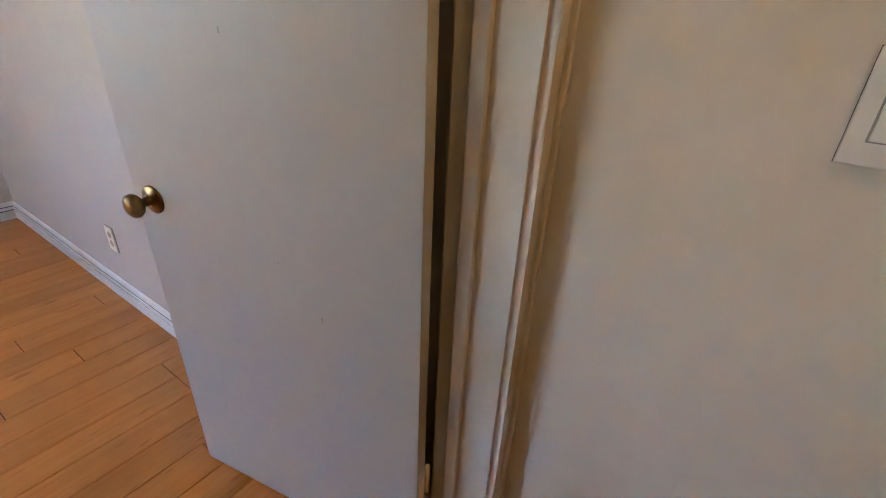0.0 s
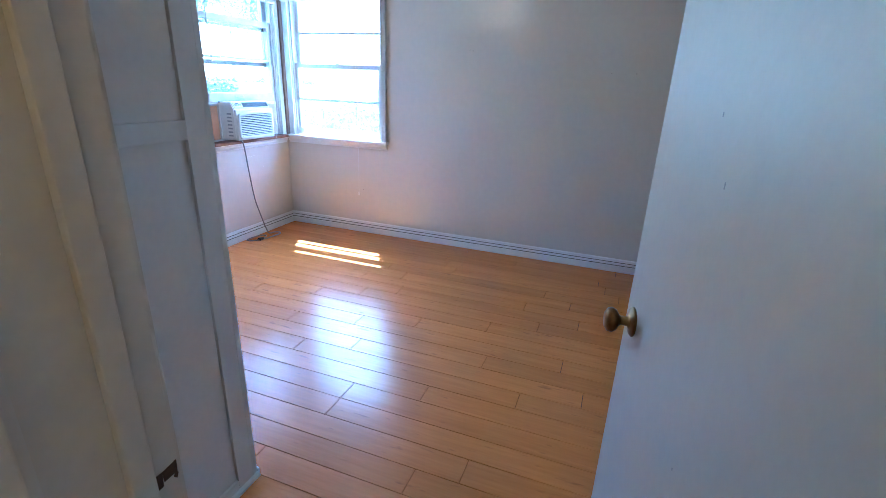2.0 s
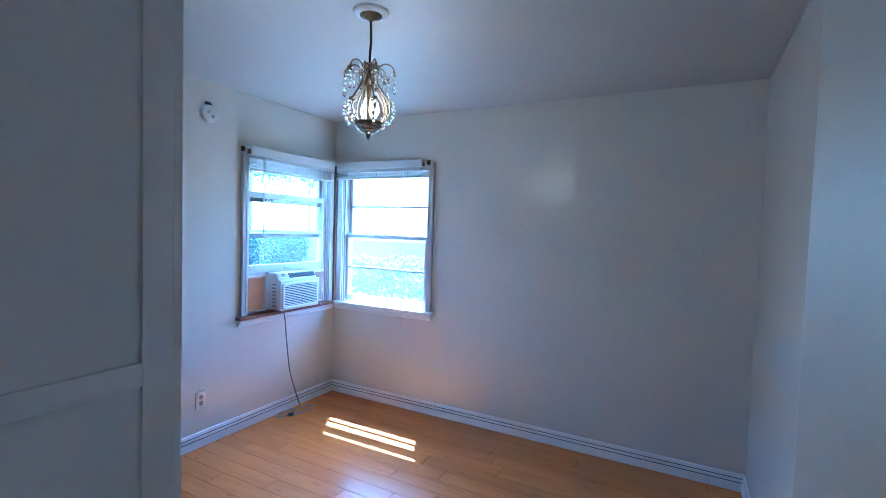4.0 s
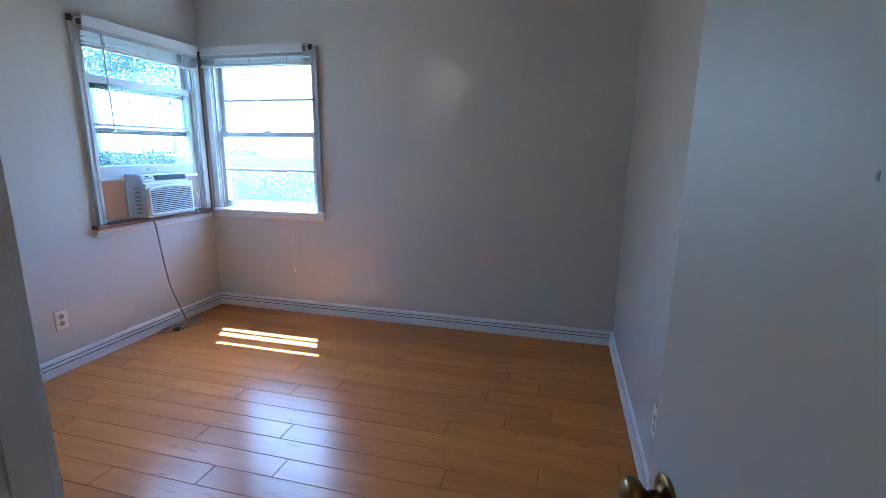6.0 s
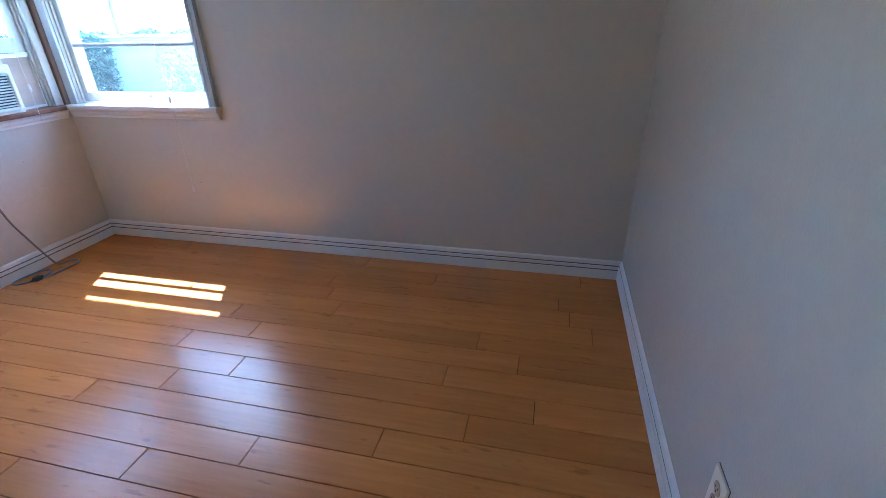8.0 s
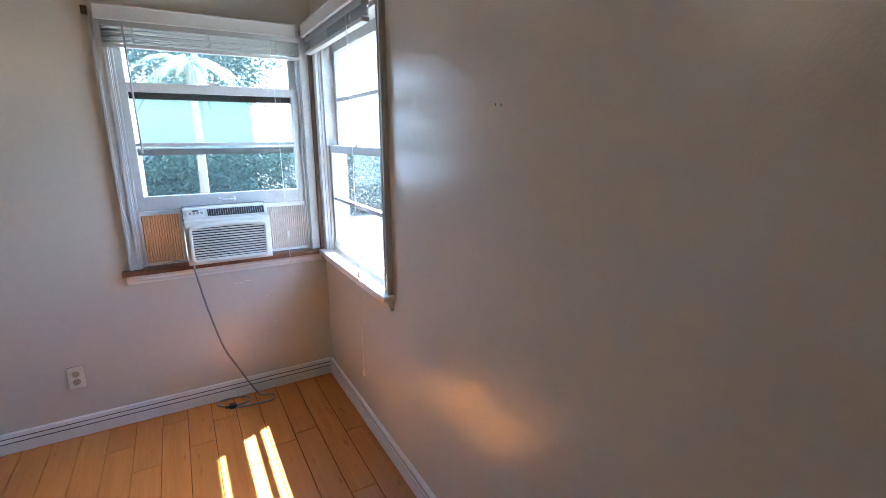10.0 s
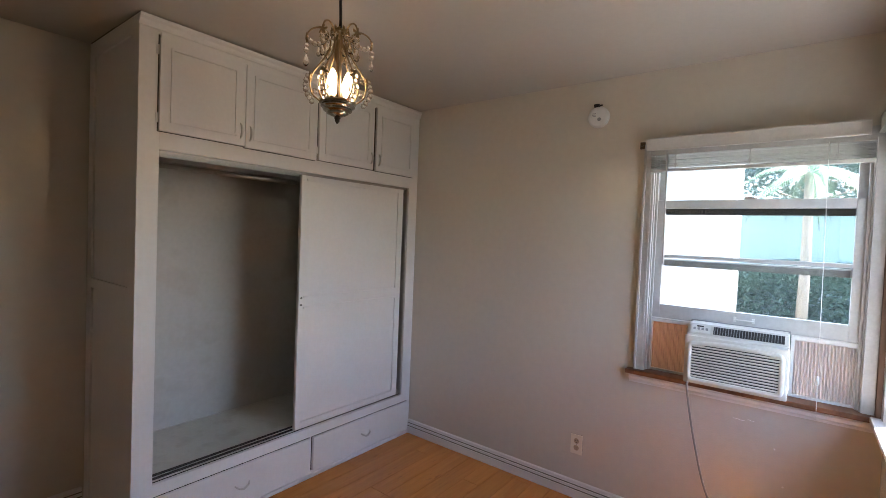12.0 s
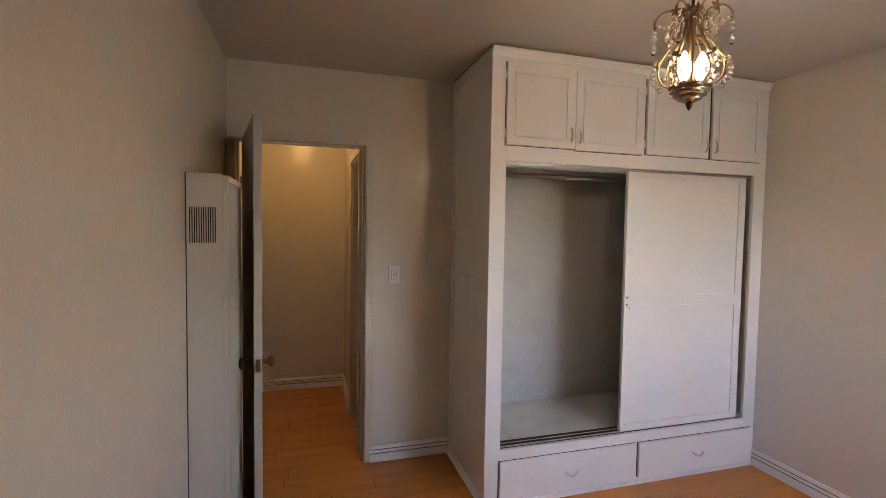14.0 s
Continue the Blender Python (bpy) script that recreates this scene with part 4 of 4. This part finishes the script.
hpart("front_frame", boxes(((HX, HY0 - 0.010, 0.02), (3.168, HY0, HZ - 0.006)), ((HX, HY1, 0.02), (3.168, HY1 + 0.018, HZ - 0.006)), ((HX, HY1 + 0.018, HZ - 0.03), (3.168, HY0 - 0.010, HZ - 0.006)), ((HX, HY1 + 0.018, 0.02), (3.168, HY0 - 0.010, 0.16)), bevel=0.003), M_HEATER)
# Near-black sheet stands in for the shade behind the louvres.
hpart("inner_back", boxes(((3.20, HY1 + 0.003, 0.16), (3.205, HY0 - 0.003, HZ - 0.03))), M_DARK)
cy = 0.004
sl = boxes(((-0.008, -0.171, -0.0011), (0.008, 0.171, 0.0011)))
first = None
for k in range(75):
    w = Matrix.Translation((3.160 - W, cy, 0.178 + 0.0205 * k)) @ Matrix.Rotation(radians(-32), 4, "Y")
    if first is None:
        first = hpart("louvre", sl, M_HEATER, "", w)
    else:
        again(first, w)
for k in range(11):
    yy = HY0 - 0.010 - 0.342 * (k + 1) / 12
    hpart("divider", boxes(((3.1500, yy - 0.0012, 0.16), (3.1535, yy + 0.0012, HZ - 0.03))), M_HEATER)
for k in range(12):
    xx = 3.192 + 0.0082 * k
    hpart("vent_slot", boxes(((xx, HY0, 1.47), (xx + 0.004, HY0 + 0.0012, 1.610)), bevel=0.0004, seg=1), M_DARK)
hpart("wall_gap", boxes(((W - 0.004, HY0 - 0.003, 0.02), (W - 0.0005, HY0 + 0.0015, HZ))), M_DARK)


# ---- switches, sockets, smoke alarm ----
def wall_plate(name, m, label, category, sockets, group=""):
    """A plate on a wall: local x across, z up, +y out of the wall."""
    ob = thing(name, m, label, category, group)
    part("plate", boxes(((-0.036, 0.0015, -0.059), (0.036, 0.007, 0.059)), bevel=0.0025, seg=3), M_PLASTIC if not sockets else M_IVORY, ob)
    # Dark sheet behind the plate paints a shade line round it.
    part("edge_shade", boxes(((-0.0365, 0.0, -0.0595), (0.0365, 0.0016, 0.0595))), M_LINE_SHADE, ob, "dark line round the plate")
    if sockets:
        for s in (-0.021, 0.021):
            f = part("socket", lathe(bmesh.new(), [(0.0165, 0.006), (0.0165, 0.008), (0.015, 0.009)], Matrix.Translation((0, 0, s)) @ Matrix.Rotation(radians(-90), 4, "X"), 20), M_TAN, ob, "aged tan socket face")
            for dx, hgt in ((-0.006, 0.008), (0.006, 0.0065)):
                part("slot", boxes(((dx - 0.001, 0.0088, s - 0.001), (dx + 0.001, 0.0095, s + hgt))), M_BLACK, f)
            part("earth_hole", lathe(bmesh.new(), [(0.0026, 0.0088), (0.0026, 0.0095)], Matrix.Translation((0, 0, s - 0.008)) @ Matrix.Rotation(radians(-90), 4, "X"), 8), M_BLACK, f)
        part("screw", lathe(bmesh.new(), [(0.003, 0.006), (0.0025, 0.0075)], Matrix.Rotation(radians(-90), 4, "X"), 8), M_NICKEL, ob)
    else:
        # Grey sheet paints the shadow line round the rocker.
        part("switch_frame", boxes(((-0.0175, 0.006, -0.034), (0.0175, 0.0072, 0.034)), bevel=0.0005), M_ACGREY, ob, "thin shadow line")
        part("rocker", boxes(((-0.0155, 0.0072, -0.032), (0.0155, 0.0105, 0.032)), bevel=0.002), M_PLASTIC, ob)
        part("rocker_mark", boxes(((-0.0035, 0.0105, -0.010), (0.0035, 0.0108, 0.012))), M_ACGREY, ob)
    return ob


ON_WEST = Matrix.Rotation(radians(-90), 4, "Z")
ON_EAST = Matrix.Rotation(radians(90), 4, "Z")
wall_plate("light_switch", Matrix.Translation((2.303, -L, 1.230)), "white rocker light switch plate on the wall", "switch", False, "light switches")
wall_plate("light_switch", Matrix.Translation((W, -3.888, 1.230)) @ ON_EAST, "white rocker light switch plate on the hall wall", "switch", False, "light switches")
wall_plate("wall_socket", Matrix.Translation((0, -1.333, 0.326)) @ ON_WEST, "ivory double wall socket above the baseboard", "socket", True, "wall sockets")
wall_plate("wall_socket", Matrix.Translation((W, -1.541, 0.332)) @ ON_EAST, "ivory double wall socket above the baseboard", "socket", True, "wall sockets")

alarm = thing("smoke_alarm", Matrix.Translation((0.0, -1.295, 2.288)) @ Matrix.Rotation(radians(90), 4, "Y"), "round white smoke alarm high on the wall", "smoke alarm")
part("base", lathe(bmesh.new(), [(0.062, 0.0), (0.062, 0.010), (0.058, 0.012)], n=32), M_PLASTIC, alarm)
part("cover", lathe(bmesh.new(), [(0.058, 0.012), (0.057, 0.026), (0.050, 0.034), (0.030, 0.037), (0.002, 0.037)], n=32), M_PLASTIC, alarm)
part("test_button", lathe(bmesh.new(), [(0.011, 0.0365), (0.010, 0.040)], Matrix.Translation((0.018, 0.012, 0)), 14), M_ACGREY, alarm)
for k in range(3):
    part("vent_slot", boxes(((-0.018 + 0.008 * k, -0.03, 0.0365), (-0.015 + 0.008 * k, -0.008, 0.0378))), M_ACGREY, alarm)
part("clip", boxes(((-0.076, -0.026, 0.002), (-0.058, 0.004, 0.024)), ((-0.072, 0.004, 0.006), (-0.064, 0.02, 0.016)), bevel=0.001), M_BLACK, alarm, "black mounting clip")

# nail holes and small marks
for x, z in ((2.844, 1.474), (3.009, 1.475), (0.812, 0.406), (1.78, 1.613), (1.805, 1.611)):
    mk = thing("nail_hole", (x, 0, z), "small dark nail hole in the wall", "nail hole", "nail holes")
    part("hole", boxes(((-0.002, -0.0008, -0.0035), (0.002, 0.0, 0.0035))), M_BROWNPOST, mk)

for y, z, w, h in ((-0.52, 0.705, 0.050, 0.005), (-0.47, 0.712, 0.030, 0.004), (-0.37, 0.60, 0.005, 0.010), (-0.33, 0.43, 0.006, 0.009)):
    fl = thing("paint_fleck", (0, y, z), "small raised fleck of flaking wall paint", "paint fleck", "paint flecks")
    bm = bmesh.new()
    tube(bm, curve_points([(0.0006, -w / 2, 0.0), (0.0014, -w / 6, h * 0.5), (0.0014, w / 6, -h * 0.3), (0.0006, w / 2, h * 0.4)], 3), 0.0012, 5)
    part("fleck", bm, M_TRIM, fl)

# ---- chandelier ----
CHX, CHY = 1.635, -1.660
ch = thing("chandelier", (CHX, CHY, H), "small gilt wire chandelier with crystal drops and lit bulbs", "chandelier")
part("ceiling_rose", lathe(bmesh.new(), [(0.078, 0.0), (0.078, -0.005), (0.070, -0.012), (0.050, -0.016)], n=32), M_TRIM, ch, "white ceiling rose with a gilt centre")
part("rose_centre", lathe(bmesh.new(), [(0.050, -0.014), (0.048, -0.020), (0.034, -0.023), (0.028, -0.030), (0.012, -0.034), (0.008, -0.042)], n=32), M_GOLD, ch, "gilt centre of the rose")
part("cord", tube(bmesh.new(), [(0, 0, -0.04), (0.003, 0.001, -0.13), (-0.001, 0, -0.19), (0, 0, -0.235)], 0.0055, 8), M_BLACK, ch, "dark cord and chain")
part("stem", lathe(bmesh.new(), [(0.006, -0.225), (0.020, -0.234), (0.013, -0.244), (0.010, -0.262), (0.015, -0.278), (0.022, -0.30), (0.017, -0.33), (0.010, -0.345), (0.009, -0.40), (0.010, -0.48)], n=16), M_GOLD, ch)
part("bowl", lathe(bmesh.new(), [(0.060, -0.482), (0.065, -0.487), (0.058, -0.490), (0.057, -0.494), (0.061, -0.497), (0.060, -0.501), (0.050, -0.504), (0.049, -0.508), (0.052, -0.511), (0.050, -0.515), (0.038, -0.518), (0.037, -0.521), (0.039, -0.524), (0.024, -0.531), (0.012, -0.536), (0.004, -0.538)], n=32), M_BOWL, ch, "stepped champagne-silver bowl")
part("finial", lathe(bmesh.new(), [(0.010, -0.536), (0.012, -0.540), (0.008, -0.545), (0.009, -0.549), (0.002, -0.560)], n=14), M_BRONZE, ch, "dark pointed finial")
part("rim", lathe(bmesh.new(), [(0.056, -0.479), (0.066, -0.482), (0.066, -0.488), (0.058, -0.490)], n=32), M_GOLD, ch)
ARMS = 6
bead_me = mesh_of("bead", lathe(bmesh.new(), [(0.002, -0.008), (0.006, -0.006), (0.008, 0.0), (0.006, 0.006), (0.002, 0.008)], n=8))
drop_me = mesh_of("drop", lathe(bmesh.new(), [(0.001, 0.0), (0.004, -0.006), (0.010, -0.022), (0.0125, -0.034), (0.009, -0.046), (0.002, -0.052)], n=8))
star_bm = bmesh.new()
for k in range(5):
    a = 2 * math.pi * k / 5
    tube(star_bm, [(0, 0, 0), (0.009 * math.cos(a), 0.003, 0.009 * math.sin(a)), (0.014 * math.cos(a), 0.001, 0.014 * math.sin(a))], [0.003, 0.0035, 0.0006], 5)
star_me = mesh_of("rosette", star_bm)
for me, m in ((bead_me, M_CRYSTAL), (drop_me, M_CRYSTAL), (star_me, M_GOLD)):
    me.materials.append(m)
for k in range(ARMS):
    a = 2 * math.pi * (k + 0.35) / ARMS
    c, s = math.cos(a), math.sin(a)

    def pol(r, z, da=0.0):
        return Vector((0.78 * r * math.cos(a + da), 0.78 * r * math.sin(a + da), z))

    main = curve_points([pol(0.080, -0.484), pol(0.114, -0.462), pol(0.125, -0.430), pol(0.118, -0.395), pol(0.086, -0.355), pol(0.052, -0.315), pol(0.041, -0.275), pol(0.056, -0.241), pol(0.090, -0.228), pol(0.125, -0.237), pol(0.146, -0.262), pol(0.142, -0.284)], 5)
    part("arm", tube(bmesh.new(), main, 0.0032, 6), M_GOLD, ch, "gilt wire arm")
    if k % 2 == 0:
        part("arm", tube(bmesh.new(), curve_points([pol(0.07, -0.482, 0.5), pol(0.096, -0.45, 0.5), pol(0.104, -0.415, 0.5), pol(0.085, -0.37, 0.5), pol(0.045, -0.32, 0.5), pol(0.028, -0.27, 0.5), pol(0.045, -0.245, 0.5), pol(0.078, -0.262, 0.5), pol(0.09, -0.285, 0.5)], 5), 0.0034, 6), M_GOLD, ch)
    for r, z in ((0.148, -0.270), (0.130, -0.405), (0.040, -0.238)):
        o = new("rosette", star_me)
        o.parent = ch
        o.matrix_basis = Matrix.Translation(pol(r, z)) @ Matrix.Rotation(a + math.pi / 2, 4, "Z") @ Matrix.Rotation(r * 50, 4, "Y") @ Matrix.Scale(1.4, 4)
    beads = [(0.034, -0.248), (0.058, -0.264), (0.074, -0.276), (0.092, -0.284), (0.110, -0.285), (0.128, -0.279), (0.146, -0.296), (0.146, -0.312), (0.136, -0.402), (0.143, -0.417), (0.147, -0.433), (0.144, -0.449), (0.137, -0.464), (0.126, -0.477), (0.116, -0.488), (0.104, -0.452)]
    for r, z in beads:
        o = new("bead", bead_me)
        o.parent, o.visible_shadow = ch, False
        o.matrix_basis = Matrix.Translation(pol(r, z, 0.05 * math.sin(9 * z * 20))) @ Matrix.Scale(1.2, 4)
    for r, z, sc in ((0.146, -0.322, 0.9), (0.092, -0.294, 0.7), (0.052, -0.275, 1.2)) if k % 2 else ((0.146, -0.322, 0.75), (0.108, -0.372, 0.75)):
        o = new("crystal_drop", drop_me)
        o.parent, o.visible_shadow = ch, False
        o.matrix_basis = Matrix.Translation(pol(r, z)) @ Matrix.Scale(sc, 4)
for x, y in ((0.028, 0.002), (-0.030, 0.016)):
    part("candle_socket", lathe(bmesh.new(), [(0.010, -0.490), (0.010, -0.470), (0.008, -0.466)], Matrix.Translation((x, y, 0)), 14), M_BRONZE, ch, "dark bulb socket")
    b = part("bulb", lathe(bmesh.new(), [(0.008, -0.466), (0.016, -0.454), (0.0215, -0.438), (0.022, -0.424), (0.017, -0.400), (0.009, -0.381), (0.002, -0.370)], Matrix.Translation((x, y, 0)), 16), M_BULB, ch, "lit flame-shaped bulb")
    b.visible_shadow = False
    lamp("bulb_light", (CHX + x, CHY + y, H - 0.43), 0.042, (1.0, 0.68, 0.38), 0.012)

# ---- outdoors ----
tagged(part("ground", boxes(((-600, -600, -0.75), (600, 600, -0.6))), M_GROUND), "dry grassy ground outside the windows", "ground", kind="structure")
setting("house_plinth", boxes(((-T, T, -0.6), (W + T, HALL_Y1 - T, -0.14))), M_STUCCO, "plain stucco base of the house", "wall")
setting("roof_eaves", boxes(((-0.55, 0.50, 2.66), (W + 0.5, HALL_Y1 - 0.5, 2.74)), ((-0.55, 0.47, 2.45), (W + 0.5, 0.50, 2.66)), ((-0.55, 0.47, 2.50), (-0.52, HALL_Y1, 2.66))), M_TRIM, "painted roof overhang outside the windows", "eaves")


def leafy(name, lo, hi, count, size, m, label, seed):
    """A loose mass of small leaves, denser inside, with an uneven outline."""
    rnd = random.Random(seed)
    verts, faces = [], []
    for _ in range(count):
        p = Vector([rnd.uniform(a, b) for a, b in zip(lo, hi)])
        top = hi[2] - 0.35 * (0.5 + 0.5 * noise.noise(Vector((p.x * 1.1, p.y * 1.1, seed)))) * (hi[2] - lo[2])
        if p.z > top:
            p.z = lo[2] + (p.z - lo[2]) * (top - lo[2]) / (hi[2] - lo[2])
        d = Vector((rnd.gauss(0, 1), rnd.gauss(0, 1), rnd.gauss(0.3, 0.7))).normalized()
        s = d.orthogonal().normalized()
        k, g = size * rnd.uniform(0.6, 1.4), len(verts)
        up = d.cross(s) * 0.15 * k
        verts += [p - d * k, p + s * k * 0.4 + up, p + d * k, p - s * k * 0.4 + up]
        faces.append((g, g + 1, g + 2, g + 3))
    me = bpy.data.meshes.new(name)
    me.from_pydata([tuple(v) for v in verts], [], faces)
    me.materials.append(m)
    return tagged(new(name, me), label, "hedge", kind="stuff")


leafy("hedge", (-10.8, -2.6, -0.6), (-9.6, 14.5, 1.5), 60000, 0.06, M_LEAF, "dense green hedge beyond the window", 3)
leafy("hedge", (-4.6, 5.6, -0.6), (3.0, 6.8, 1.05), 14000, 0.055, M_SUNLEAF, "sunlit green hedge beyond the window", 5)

nb = thing("neighbour_house", (-8.6, -3.3, -0.6), "white stucco neighbouring house in bright sun", "house")
part("wall", boxes(((-0.6, -5.0, 0), (0.6, 1.95, 4.6))), M_STUCCO, nb)
part("roof", boxes(((-0.9, -5.3, 4.6), (0.9, 2.2, 4.75)), bevel=0.02), M_ROOF, nb)
gar = thing("garage", (-11.0, 3.0, -0.6), "pale teal outbuilding behind a hedge", "garage")
part("wall", boxes(((-3.0, -6.4, 0), (0.0, -1.8, 3.1))), M_TEAL, gar)
part("roof", boxes(((-3.3, -6.7, 3.1), (0.3, -1.5, 3.2)), bevel=0.02), M_ROOF, gar)


def palm(x, y, h, seed, reach):
    ob = thing("palm_tree", (x, y, -0.6), "garden palm tree with feathery green fronds", "tree")
    part("trunk", tube(bmesh.new(), [(0, 0, 0), (0.05, 0.02, h * 0.5), (0.02, 0.0, h)], [0.11, 0.09, 0.075], 10), M_TRUNK, ob)
    rnd = random.Random(seed)
    for k in range(20):
        a, lift = 2 * math.pi * k / 20 + rnd.uniform(-0.2, 0.2), rnd.uniform(0.1, 1.0)
        bm = bmesh.new()
        last = None
        for i in range(16):
            t = i / 15
            r, z = reach * t, h + reach * (lift * 0.65 * t - 0.95 * t * t)
            c = Vector((r * math.cos(a), r * math.sin(a), z))
            if last is not None and i > 2:
                sd = Vector((-math.sin(a), math.cos(a), 0))
                fwd = (c - last).normalized()
                ln = reach * (0.21 * math.sin(math.pi * min(1, t * 0.9 + 0.1)) + 0.025)
                for sgn in (-1, 1):
                    for j in (0.0, 0.5):
                        q = last.lerp(c, j)
                        tip = q + (sd * sgn * 0.8 + fwd * 0.6 + Vector((0, 0, -0.45))).normalized() * ln
                        w = fwd * 0.011 * reach
                        bm.faces.new([bm.verts.new(v) for v in (q - w, q + w, tip)])
            last = c
        tube(bm, [(reach * t * math.cos(a), reach * t * math.sin(a), h + reach * (lift * 0.65 * t - 0.95 * t * t)) for t in (0, 0.3, 0.6, 1.0)], [0.02, 0.015, 0.01, 0.004], 5)
        part("frond", bm, M_PALM, ob)


palm(-9.19, -0.23, 3.7, 2, 1.3)


def broadleaf(x, y, h, r, count, seed):
    """A tree with a tapered trunk, limbs and an uneven crown of small leaves."""
    ob = thing("tree", (x, y, -0.6), "leafy green garden tree beyond the window", "tree", "garden trees")
    rnd = random.Random(seed)
    bm = tube(bmesh.new(), [(0, 0, 0), (0.06, 0.03, h * 0.5), (0.02, 0.05, h)], [0.14, 0.10, 0.06], 9)
    tips = []
    for k in range(9):
        a, z = 2 * math.pi * k / 9 + rnd.uniform(-0.3, 0.3), h * rnd.uniform(0.82, 1.0)
        tip = Vector((r * 0.75 * math.cos(a), r * 0.75 * math.sin(a), z + rnd.uniform(0.1, 0.7) * r))
        tube(bm, [(0.03, 0.03, z), tip * 0.5 + Vector((0, 0, z * 0.5)), tip], [0.045, 0.03, 0.012], 6)
        tips.append(tip)
    part("trunk", bm, M_TRUNK, ob)
    verts, faces = [], []
    for _ in range(count):
        c = tips[rnd.randrange(9)]
        p = c + Vector([rnd.gauss(0, r * 0.27) for _ in range(3)])
        d = Vector((rnd.gauss(0, 1), rnd.gauss(0, 1), rnd.gauss(0, 0.6))).normalized()
        sd, k, g = d.orthogonal().normalized(), 0.075 * rnd.uniform(0.6, 1.4), len(verts)
        verts += [tuple(v) for v in (p - d * k, p + sd * k * 0.45, p + d * k, p - sd * k * 0.45)]
        faces.append((g, g + 1, g + 2, g + 3))
    me = bpy.data.meshes.new("crown")
    me.from_pydata(verts, [], faces)
    me.materials.append(M_LEAF)
    o = new("crown", me)
    o.parent = ob


broadleaf(-16.2, -0.1, 4.4, 2.3, 14000, 21)
broadleaf(-16.6, 12.6, 5.2, 2.0, 7000, 23)
broadleaf(-16.9, 17.0, 5.0, 2.1, 7000, 24)
gw = thing("garden_wall", (-4.0, 9.6, -0.6), "pale grey-green garden wall behind a hedge", "garden wall")
part("wall", boxes(((-7.0, 0.0, 0), (8.0, 0.15, 1.65))), M_PALEWALL, gw)
part("coping", boxes(((-7.0, -0.03, 1.65), (8.0, 0.18, 1.71)), bevel=0.01), M_STUCCO, gw)

# ---- floor planks ----
PITCH, START, LONG = 0.1218, -0.0135, 1.21
KNOWN = {6: 1.618, 7: 1.34, 8: 1.695, 9: 1.47, 10: 1.193, 11: 1.996, 12: 1.656, 13: 1.27, 14: 1.78, 15: 1.50, 16: 2.294, 17: 1.955}
GAP = 0.0013
prnd = random.Random(11)
shared = {}


def plank(x0, x1, y0, y1):
    key = (round(x1 - x0, 4), round(y1 - y0, 4))
    if key not in shared:
        lx, ly, e = key[0] / 2 - GAP, key[1] / 2 - GAP, 0.0012
        bm = bmesh.new()
        ring = lambda f, z: [bm.verts.new((sx * (lx - f), sy * (ly - f), z)) for sx, sy in ((-1, -1), (1, -1), (1, 1), (-1, 1))]
        r0, r1, r2 = ring(0, -0.012), ring(0, -0.0012), ring(e, 0.0)
        for a, b in ((r0, r1), (r1, r2)):
            for i in range(4):
                bm.faces.new((a[i], a[(i + 1) % 4], b[(i + 1) % 4], b[i]))
        bm.faces.new(r2)
        me = mesh_of("plank", bm)
        me.materials.append(M_PLANK)
        shared[key] = me
    o = new("plank", shared[key])
    o.parent = floor
    o.location = ((x0 + x1) / 2, (y0 + y1) / 2, 0)


for k in range(-1, 41):
    y1, y0 = min(0.0, START - PITCH * k), max(START - PITCH * (k + 1), HALL_Y1)
    if y1 - y0 < 0.004:
        continue
    lo, hi = (0.0, W) if y0 > -L - 0.02 else (1.2, W)
    off = KNOWN.get(k, prnd.uniform(0, LONG))
    cuts = [lo] + [x for x in (off + LONG * j for j in range(-4, 5)) if lo + 0.02 < x < hi - 0.02] + [hi]
    for a, b in zip(cuts, cuts[1:]):
        plank(a, b, y0, y1)
